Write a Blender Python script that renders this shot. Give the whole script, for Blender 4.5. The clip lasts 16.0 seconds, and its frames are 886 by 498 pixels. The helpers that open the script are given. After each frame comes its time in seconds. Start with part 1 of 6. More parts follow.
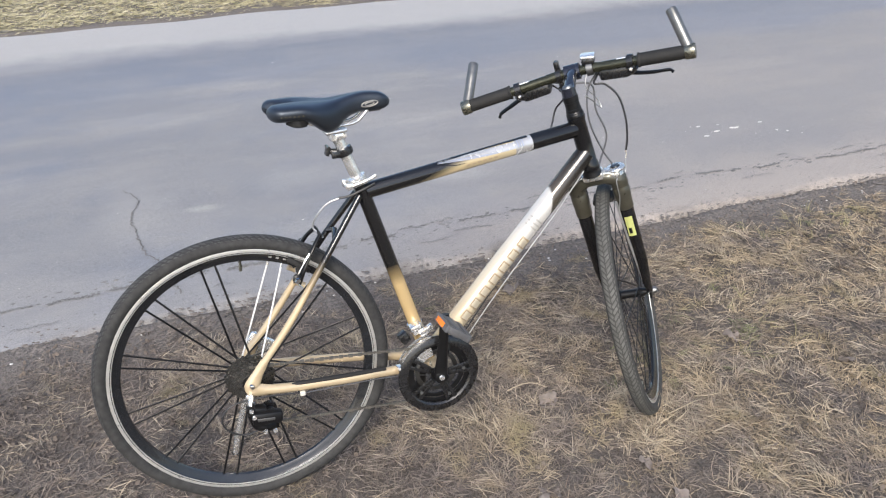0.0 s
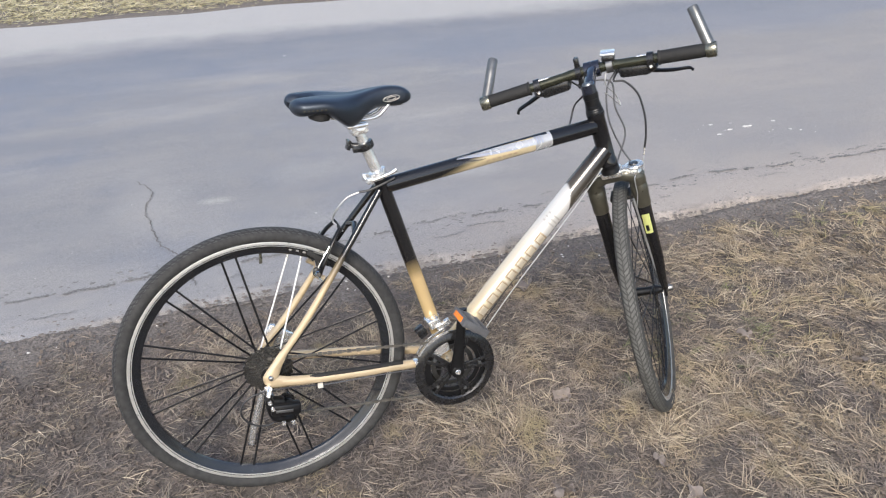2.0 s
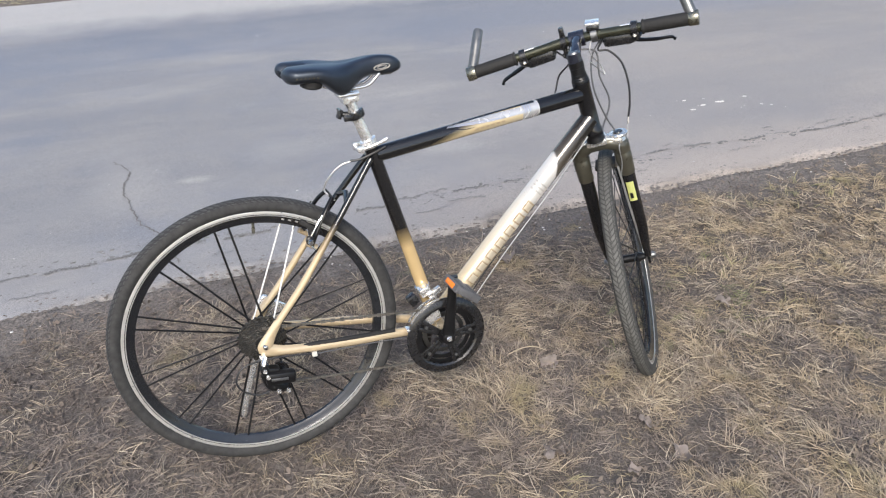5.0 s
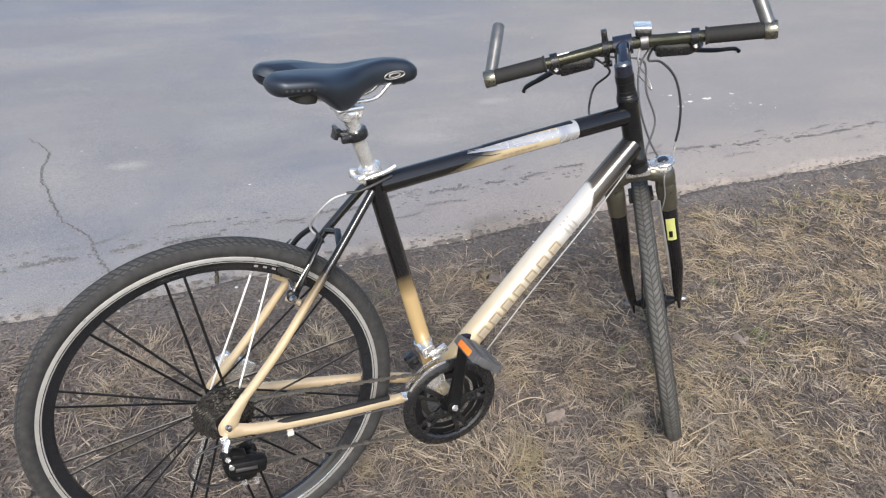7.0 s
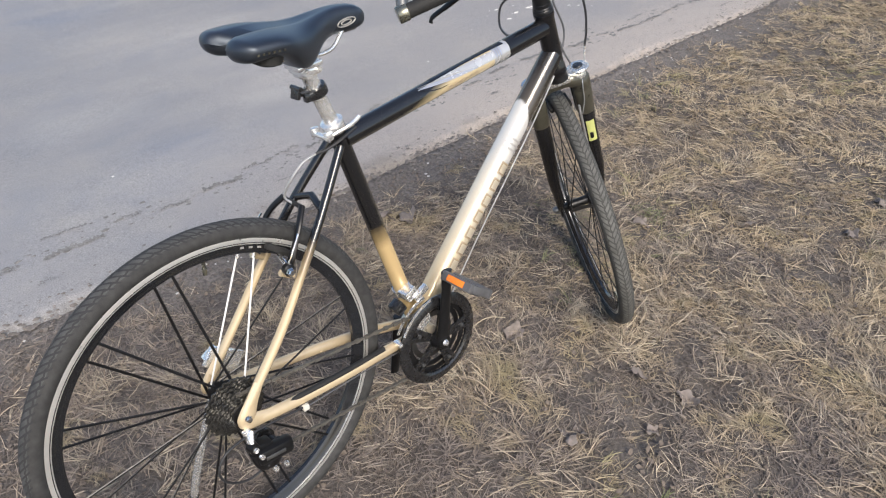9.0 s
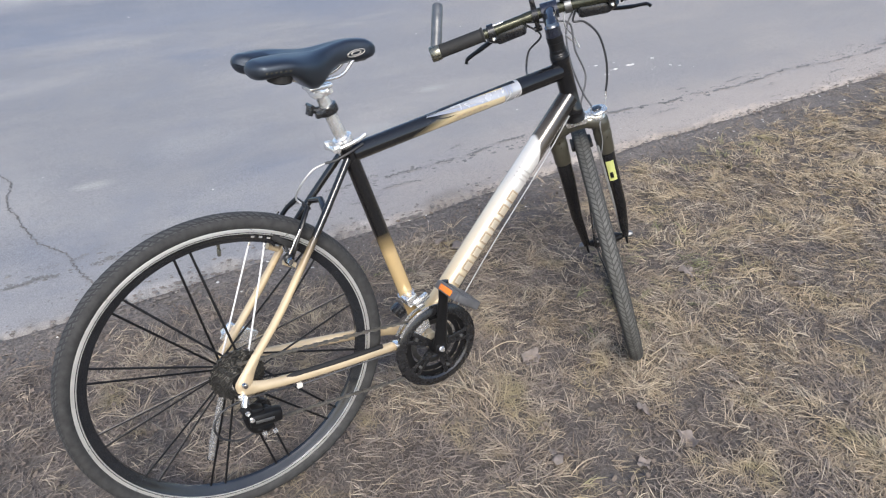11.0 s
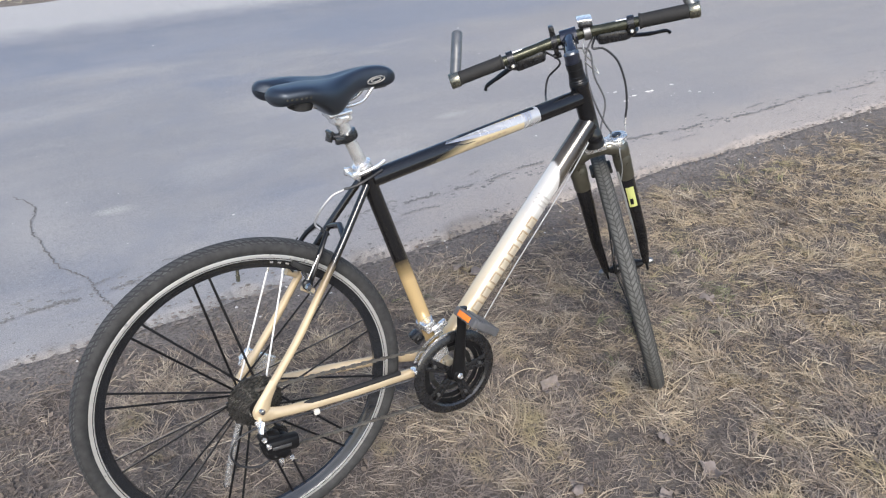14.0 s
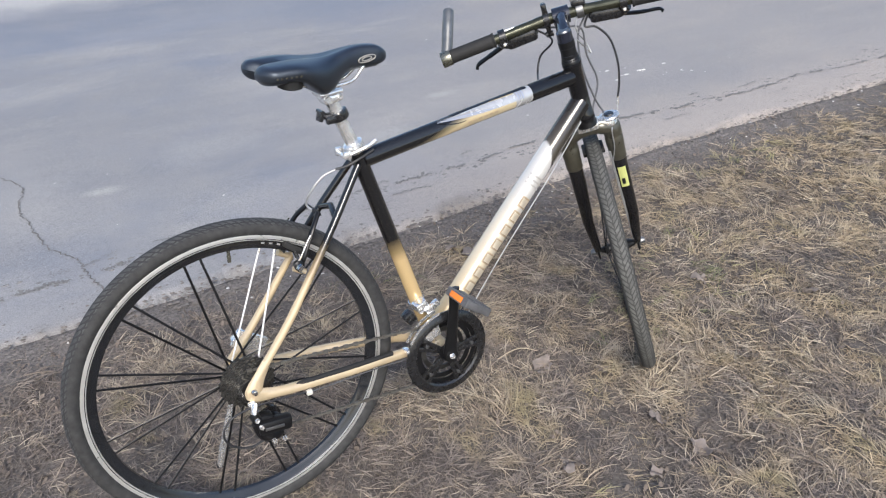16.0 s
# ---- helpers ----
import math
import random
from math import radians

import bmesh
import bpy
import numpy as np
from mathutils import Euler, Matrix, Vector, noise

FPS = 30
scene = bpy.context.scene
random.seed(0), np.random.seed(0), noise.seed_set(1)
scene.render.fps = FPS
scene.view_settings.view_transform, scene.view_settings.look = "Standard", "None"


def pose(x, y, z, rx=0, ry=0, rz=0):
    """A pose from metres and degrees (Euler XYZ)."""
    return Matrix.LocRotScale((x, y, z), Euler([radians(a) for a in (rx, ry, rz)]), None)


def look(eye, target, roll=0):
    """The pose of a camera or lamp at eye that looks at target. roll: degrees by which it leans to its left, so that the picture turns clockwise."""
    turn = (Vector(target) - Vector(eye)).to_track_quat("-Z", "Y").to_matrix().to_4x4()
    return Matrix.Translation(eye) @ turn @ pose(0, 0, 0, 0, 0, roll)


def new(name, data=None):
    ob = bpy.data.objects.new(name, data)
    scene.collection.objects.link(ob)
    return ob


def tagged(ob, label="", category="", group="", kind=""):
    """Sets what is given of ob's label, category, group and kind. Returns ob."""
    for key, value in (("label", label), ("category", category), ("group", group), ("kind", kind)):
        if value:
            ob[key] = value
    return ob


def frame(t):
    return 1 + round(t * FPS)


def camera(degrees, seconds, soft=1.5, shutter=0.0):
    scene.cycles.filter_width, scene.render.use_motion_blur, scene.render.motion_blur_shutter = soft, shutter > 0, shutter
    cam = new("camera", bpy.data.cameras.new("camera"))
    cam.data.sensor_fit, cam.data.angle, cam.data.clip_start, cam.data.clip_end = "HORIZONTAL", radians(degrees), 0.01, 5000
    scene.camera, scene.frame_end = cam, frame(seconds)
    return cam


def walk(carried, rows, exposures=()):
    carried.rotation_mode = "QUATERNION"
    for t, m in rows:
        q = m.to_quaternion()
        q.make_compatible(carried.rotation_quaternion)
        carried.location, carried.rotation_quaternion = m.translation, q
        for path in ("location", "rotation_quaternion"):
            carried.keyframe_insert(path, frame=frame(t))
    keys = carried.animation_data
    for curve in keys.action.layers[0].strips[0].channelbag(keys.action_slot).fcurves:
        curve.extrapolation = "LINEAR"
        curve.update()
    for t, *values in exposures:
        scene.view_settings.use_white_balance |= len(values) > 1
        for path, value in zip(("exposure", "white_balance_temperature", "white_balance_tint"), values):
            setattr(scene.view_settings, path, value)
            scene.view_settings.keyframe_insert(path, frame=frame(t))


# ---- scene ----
cam = camera(60.1, 16.0, soft=1.2)
PATH = [
    (0, (-0.497, -1.520, 1.509), (0.081, 0.137, 0.550), -1.5),
    (0.5, (-0.507, -1.522, 1.513), (0.065, 0.135, 0.550), -0.7),
    (1, (-0.521, -1.520, 1.512), (0.046, 0.135, 0.542), -0.8),
    (1.5, (-0.526, -1.521, 1.510), (0.039, 0.135, 0.542), -0.9),
    (2, (-0.530, -1.516, 1.513), (0.033, 0.140, 0.543), -1.0),
    (2.5, (-0.529, -1.511, 1.515), (0.034, 0.146, 0.545), -1.1),
    (3, (-0.542, -1.502, 1.507), (0.026, 0.154, 0.541), -0.8),
    (3.5, (-0.566, -1.502, 1.510), (-0.004, 0.152, 0.536), -1.5),
    (4, (-0.585, -1.525, 1.504), (-0.004, 0.109, 0.508), -2.2),
    (4.2, (-0.593, -1.547, 1.493), (-0.003, 0.089, 0.505), -1.9),
    (6.3, (-0.564, -1.378, 1.486), (0.122, 0.180, 0.436), 1.5),
    (6.5, (-0.541, -1.296, 1.471), (0.158, 0.255, 0.418), 2.0),
    (7, (-0.588, -1.079, 1.447), (0.186, 0.415, 0.365), 4.6),
    (7.2, (-0.682, -0.965, 1.455), (0.291, 0.470, 0.459), 3.1),
    (7.3, (-0.716, -0.938, 1.459), (0.327, 0.454, 0.473), 3.1),
    (7.5, (-0.780, -0.837, 1.471), (0.352, 0.471, 0.467), 4.3),
    (7.7, (-0.804, -0.793, 1.468), (0.364, 0.413, 0.383), 4.4),
    (8, (-0.819, -0.736, 1.443), (0.409, 0.377, 0.324), 5.4),
    (8.5, (-0.853, -0.824, 1.437), (0.362, 0.283, 0.297), 4.0),
    (8.7, (-0.856, -0.857, 1.432), (0.323, 0.265, 0.269), 2.9),
    (10.8, (-0.731, -1.243, 1.455), (0.165, 0.166, 0.355), 0.1),
    (11, (-0.733, -1.242, 1.457), (0.158, 0.192, 0.385), -0.1),
    (11.5, (-0.735, -1.245, 1.459), (0.146, 0.228, 0.432), -0.8),
    (12, (-0.729, -1.245, 1.459), (0.149, 0.248, 0.458), -0.5),
    (12.5, (-0.727, -1.239, 1.462), (0.144, 0.269, 0.479), -0.5),
    (13, (-0.729, -1.241, 1.460), (0.152, 0.266, 0.484), -0.2),
    (13.5, (-0.728, -1.239, 1.458), (0.149, 0.253, 0.455), -0.6),
    (14, (-0.730, -1.236, 1.455), (0.138, 0.252, 0.440), -0.7),
    (14.5, (-0.733, -1.237, 1.457), (0.143, 0.241, 0.433), -0.4),
    (15, (-0.743, -1.240, 1.454), (0.132, 0.222, 0.407), -0.3),
    (15.5, (-0.739, -1.238, 1.454), (0.134, 0.220, 0.400), -0.7),
    (16, (-0.729, -1.232, 1.453), (0.144, 0.222, 0.393), -0.5),
]
# the film camera turns a little warmer near the bicycle, then cooler
walk(cam, [(t, look(eye, target, roll)) for t, eye, target, roll in PATH],
     exposures=[(0, 0.73, 6500, 10), (4.2, 0.73, 6520, 10), (7, 0.71, 6570, 10), (8.7, 0.71, 6650, 10), (10.8, 0.73, 6290, 10), (16, 0.73, 6290, 10)])

# ---- world, sun, exposure ----
SUN_ELEVATION, SUN_AZIMUTH = 42.0, 205.0   # degrees; azimuth clockwise from +y
world = bpy.data.worlds.new("world")
scene.world = world
world.use_nodes = True
wn = world.node_tree
sky = wn.nodes.new("ShaderNodeTexSky")
sky.sky_type = "NISHITA"
sky.sun_disc = False
sky.sun_elevation = radians(SUN_ELEVATION)
sky.sun_rotation = radians(SUN_AZIMUTH)
sky.air_density, sky.dust_density, sky.ozone_density = 1.0, 2.0, 1.3
wn.links.new(sky.outputs[0], wn.nodes["Background"].inputs[0])
wn.nodes["Background"].inputs[1].default_value = 0.135

sun_data = bpy.data.lights.new("sun", "SUN")
sun_data.energy, sun_data.angle, sun_data.color = 2.3, radians(24.0), (1.0, 0.94, 0.85)
sun_lamp = new("sun", sun_data)
el, az = radians(SUN_ELEVATION), radians(SUN_AZIMUTH)
toward = Vector((math.sin(az) * math.cos(el), math.cos(az) * math.cos(el), math.sin(el)))
sun_lamp.matrix_world = look(toward * 60, (0, 0, 0))


# ---- materials ----
def material(name):
    m = bpy.data.materials.new(name)
    m.use_nodes = True
    nt = m.node_tree
    return m, nt, nt.nodes["Principled BSDF"]


def node(nt, kind, **values):
    n = nt.nodes.new("ShaderNode" + kind)
    for key, value in values.items():
        if key == "operation":
            n.operation = value
        elif key == "blend":
            n.blend_type = value
        else:
            n.inputs[key].default_value = value
    return n


def noise_at(nt, vector, scale, detail=4.0, rough=0.55):
    n = node(nt, "TexNoise", Scale=scale, Detail=detail, Roughness=rough)
    if vector is not None:
        nt.links.new(vector, n.inputs["Vector"])
    return n.outputs["Fac"]


def ramp(nt, fac, stops):
    r = nt.nodes.new("ShaderNodeValToRGB")
    while len(r.color_ramp.elements) < len(stops):
        r.color_ramp.elements.new(0.5)
    for e, (p, c) in zip(r.color_ramp.elements, stops):
        e.position = p
        e.color = (*c, 1.0) if len(c) == 3 else c
    nt.links.new(fac, r.inputs[0])
    return r.outputs[0]


def mix(nt, fac, a, b, blend="MIX"):
    n = nt.nodes.new("ShaderNodeMix")
    n.data_type, n.blend_type = "RGBA", blend
    for sock, v in ((n.inputs[0], fac), (n.inputs[6], a), (n.inputs[7], b)):
        if isinstance(v, (int, float)):
            sock.default_value = v
        elif isinstance(v, tuple):
            sock.default_value = (*v, 1.0)
        else:
            nt.links.new(v, sock)
    return n.outputs[2]


def bump(nt, bsdf, height, strength=0.3, distance=0.002):
    b = node(nt, "Bump", Strength=strength, Distance=distance)
    nt.links.new(height, b.inputs["Height"])
    nt.links.new(b.outputs[0], bsdf.inputs["Normal"])


def math_node(nt, op, a, b=0.0):
    n = nt.nodes.new("ShaderNodeMath")
    n.operation = op
    for sock, v in zip(n.inputs, (a, b)):
        if isinstance(v, (int, float)):
            sock.default_value = v
        else:
            nt.links.new(v, sock)
    return n.outputs[0]


def object_coord(nt):
    return nt.nodes.new("ShaderNodeTexCoord").outputs["Object"]


def simple(name, colour, rough=0.5, metal=0.0, vary=0.15, scale=60.0, relief=0.0, coat=0.0):
    """A plain surface with slight dirt and wear at two scales."""
    m, nt, b = material(name)
    co = object_coord(nt)
    fine, large = noise_at(nt, co, scale), noise_at(nt, co, scale * 0.12, 3.0)
    both = math_node(nt, "ADD", math_node(nt, "MULTIPLY", fine, 0.5), math_node(nt, "MULTIPLY", large, 0.5))
    dark = tuple(c * (1 - vary) for c in colour)
    light = tuple(min(1, c * (1 + vary) + 0.01 * vary) for c in colour)
    nt.links.new(ramp(nt, both, [(0.3, dark), (0.7, light)]), b.inputs["Base Color"])
    nt.links.new(math_node(nt, "ADD", rough - 0.08, math_node(nt, "MULTIPLY", fine, 0.16)), b.inputs["Roughness"])
    b.inputs["Metallic"].default_value = metal
    b.inputs["Coat Weight"].default_value = coat
    b.inputs["Coat Roughness"].default_value = 0.08
    if relief:
        bump(nt, b, fine, relief, 0.0008)
    return m


BLACK_PAINT = simple("black paint", (0.006, 0.006, 0.007), 0.17, 0.0, 0.3, 40, 0.0, 0.25)
BLACK_PLASTIC = simple("black plastic", (0.011, 0.011, 0.012), 0.27, 0.0, 0.35, 90, 0.08, 0.35)
BLACK_METAL = simple("black metal", (0.009, 0.009, 0.010), 0.34, 0.3, 0.3, 70)
BLACK_RUBBER = simple("black rubber", (0.013, 0.0125, 0.012), 0.75, 0.0, 0.3, 120, 0.25)
SILVER = simple("brushed aluminium", (0.82, 0.815, 0.80), 0.24, 0.78, 0.13, 60)
RIM_TRACK = simple("worn brake track", (0.64, 0.635, 0.61), 0.3, 0.65, 0.12, 30)
CHROME = simple("chromed steel", (0.75, 0.75, 0.75), 0.14, 1.0, 0.1, 60)
SILVER_PAINT = simple("white silver paint", (0.56, 0.56, 0.56), 0.26, 0.5, 0.1, 40, 0.0, 0.4)
GREY_METAL = simple("grey steel", (0.22, 0.22, 0.22), 0.4, 0.9, 0.3, 80)
SPROCKET_STEEL = simple("worn sprocket steel", (0.16, 0.157, 0.15), 0.24, 0.9, 0.6, 160)
DARK_STEEL = simple("oily dark steel", (0.12, 0.118, 0.114), 0.36, 0.9, 0.4, 120)
GOLD = simple("gold paint", (0.60, 0.475, 0.305), 0.24, 0.3, 0.16, 30, 0.0, 0.7)
CHAIN = simple("dusty chain steel", (0.12, 0.11, 0.095), 0.55, 0.4, 0.4, 150)
CHAMPAGNE = simple("champagne paint", (0.66, 0.59, 0.46), 0.3, 0.55, 0.12, 40, 0.0, 0.3)
CROWN = simple("fork crown alloy", (0.74, 0.735, 0.71), 0.26, 0.8, 0.2, 50)
FORK_GREY = simple("olive grey fork paint", (0.078, 0.073, 0.055), 0.3, 0.45, 0.2, 50, 0.0, 0.5)
RIM_BLACK = simple("black anodised rim", (0.026, 0.028, 0.033), 0.24, 0.5, 0.25, 40, 0.0, 0.4)
BAR_PAINT = simple("dark olive anodised bar", (0.066, 0.067, 0.047), 0.22, 0.7, 0.25, 60)
BAR_END = simple("worn grey bar end", (0.20, 0.20, 0.195), 0.36, 0.75, 0.3, 50)
BAR_CAP = simple("olive grey clamp", (0.21, 0.205, 0.165), 0.27, 0.85, 0.3, 90)
STEM_BLUE = simple("blue black stem", (0.018, 0.021, 0.034), 0.16, 0.3, 0.25, 60, 0.0, 0.6)
CABLE_BLACK = simple("black cable housing", (0.02, 0.02, 0.022), 0.45)
CABLE_GREY = simple("grey cable housing", (0.09, 0.09, 0.095), 0.4)
CABLE_WHITE = simple("silver cable", (0.42, 0.42, 0.42), 0.35, 0.6)
ORANGE = simple("orange reflector", (0.85, 0.22, 0.03), 0.25, 0.0, 0.15, 300, 0.4)
YELLOW = simple("yellow sticker", (0.46, 0.48, 0.17), 0.4, 0.0, 0.1)
DECAL_GREY = simple("grey decal", (0.30, 0.29, 0.27), 0.35, 0.2)
DECAL_GOLD = simple("tan decal", (0.33, 0.255, 0.165), 0.35, 0.2)
DECAL_BLUE = simple("blue grey decal", (0.22, 0.25, 0.34), 0.35, 0.2)
WHITE_MARK = simple("pale mark", (0.6, 0.58, 0.52), 0.45)
PEDAL_GREY = simple("grey pedal plastic", (0.10, 0.10, 0.105), 0.45, 0.1, 0.3, 90, 0.15)


def saddle_cover():
    m, nt, b = material("saddle vinyl")
    co = object_coord(nt)
    grain = nt.nodes.new("ShaderNodeTexVoronoi")
    grain.inputs["Scale"].default_value = 700
    nt.links.new(co, grain.inputs["Vector"])
    wear = noise_at(nt, co, 22.0)
    nt.links.new(ramp(nt, wear, [(0.35, (0.007, 0.008, 0.010)), (0.7, (0.015, 0.016, 0.020))]), b.inputs["Base Color"])
    nt.links.new(math_node(nt, "ADD", 0.36, math_node(nt, "MULTIPLY", wear, 0.16)), b.inputs["Roughness"])
    bump(nt, b, grain.outputs["Distance"], 0.12, 0.0006)
    b.inputs["Coat Weight"].default_value = 1.0
    b.inputs["Coat Roughness"].default_value = 0.46
    # blue sheen of the sky is put into the specular and coat tints
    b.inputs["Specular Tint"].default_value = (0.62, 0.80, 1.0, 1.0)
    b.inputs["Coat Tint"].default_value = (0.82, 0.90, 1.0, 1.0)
    return m


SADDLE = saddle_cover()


def fade(name, start, end, stops, metal=0.2, slant=0.0):
    """Paint that changes colour along a tube from start to end (bicycle coordinates)."""
    m, nt, b = material(name)
    co = object_coord(nt)
    axis = Vector(end) - Vector(start)
    side = Vector((axis.z, 0, -axis.x)).normalized()
    sub = nt.nodes.new("ShaderNodeVectorMath")
    sub.operation = "SUBTRACT"
    nt.links.new(co, sub.inputs[0])
    sub.inputs[1].default_value = start
    dot = nt.nodes.new("ShaderNodeVectorMath")
    dot.operation = "DOT_PRODUCT"
    nt.links.new(sub.outputs[0], dot.inputs[0])
    dot.inputs[1].default_value = axis / axis.length_squared + side * slant
    fac = math_node(nt, "ADD", dot.outputs["Value"], math_node(nt, "MULTIPLY", math_node(nt, "SUBTRACT", noise_at(nt, co, 90), 0.5), 0.012))
    col = ramp(nt, fac, stops)
    speck = noise_at(nt, co, 420.0, 2.0)
    nt.links.new(mix(nt, ramp(nt, speck, [(0.66, (0, 0, 0)), (0.76, (0.5, 0.5, 0.5))]), col, (0.20, 0.17, 0.13)), b.inputs["Base Color"])
    rough = math_node(nt, "ADD", 0.14, math_node(nt, "MULTIPLY", noise_at(nt, co, 35), 0.14))
    nt.links.new(rough, b.inputs["Roughness"])
    b.inputs["Metallic"].default_value = metal
    b.inputs["Coat Weight"].default_value = 0.7
    b.inputs["Coat Roughness"].default_value = 0.16
    return m


def tyre_rubber(name, wall_tones, face_tones, groove_tone):
    m, nt, b = material(name)
    uv = nt.nodes.new("ShaderNodeUVMap").outputs[0]
    sep = nt.nodes.new("ShaderNodeSeparateXYZ")
    nt.links.new(uv, sep.inputs[0])
    u, v = sep.outputs[0], sep.outputs[1]      # metres round the tyre, metres across it
    across = math_node(nt, "ABSOLUTE", v)
    zig = math_node(nt, "PINGPONG", math_node(nt, "ADD", u, math_node(nt, "MULTIPLY", across, 1.1)), 0.0075)
    groove = math_node(nt, "LESS_THAN", zig, 0.0024)
    inside = math_node(nt, "LESS_THAN", across, 0.021)
    rib = math_node(nt, "PINGPONG", math_node(nt, "ADD", v, math_node(nt, "MULTIPLY", math_node(nt, "PINGPONG", u, 0.008), 0.35)), 0.0075)
    line = math_node(nt, "LESS_THAN", rib, 0.0015)
    cut = math_node(nt, "MULTIPLY", math_node(nt, "MAXIMUM", groove, line), inside)
    co = object_coord(nt)
    dust = noise_at(nt, co, 55.0)
    wall = ramp(nt, dust, list(zip((0.3, 0.75), wall_tones)))
    face = ramp(nt, dust, list(zip((0.25, 0.75), face_tones)))
    base = mix(nt, math_node(nt, "LESS_THAN", across, 0.0175), wall, face)
    nt.links.new(mix(nt, cut, base, groove_tone), b.inputs["Base Color"])
    b.inputs["Roughness"].default_value = 0.8
    height = math_node(nt, "SUBTRACT", math_node(nt, "MULTIPLY", noise_at(nt, co, 500), 0.25), cut)
    bump(nt, b, height, 0.9, 0.0016)
    return m


TYRE = tyre_rubber("tyre rubber", ((0.020, 0.020, 0.020), (0.048, 0.047, 0.046)), ((0.028, 0.029, 0.030), (0.074, 0.074, 0.073)), (0.022, 0.022, 0.023))
DUSTY_TYRE = tyre_rubber("dusty tyre rubber", ((0.030, 0.029, 0.027), (0.065, 0.063, 0.058)), ((0.062, 0.061, 0.056), (0.135, 0.133, 0.122)), (0.046, 0.045, 0.042))


def soil_material():
    m, nt, b = material("dry soil")
    co = object_coord(nt)
    big, mid, fine = noise_at(nt, co, 1.6, 5), noise_at(nt, co, 14, 6), noise_at(nt, co, 120, 4)
    col = ramp(nt, mid, [(0.3, (0.064, 0.055, 0.049)), (0.55, (0.122, 0.105, 0.092)), (0.75, (0.20, 0.173, 0.148))])
    col = mix(nt, math_node(nt, "MULTIPLY", big, 0.6), col, (0.145, 0.124, 0.108))
    place = nt.nodes.new("ShaderNodeSeparateXYZ")
    nt.links.new(co, place.inputs[0])
    dusty = math_node(nt, "ADD", place.outputs[1], math_node(nt, "MULTIPLY", math_node(nt, "SUBTRACT", mid, 0.5), 0.35))
    col = mix(nt, ramp(nt, dusty, [(0.66, (0, 0, 0)), (0.86, (0.7, 0.7, 0.7))]), col, (0.205, 0.182, 0.166))
    nt.links.new(mix(nt, ramp(nt, fine, [(0.35, (0.65, 0.65, 0.65)), (0.6, (0, 0, 0))]), col, (0.040, 0.034, 0.030)), b.inputs["Base Color"])
    b.inputs["Roughness"].default_value = 0.95
    bump(nt, b, math_node(nt, "ADD", mid, math_node(nt, "MULTIPLY", fine, 0.6)), 0.8, 0.012)
    return m


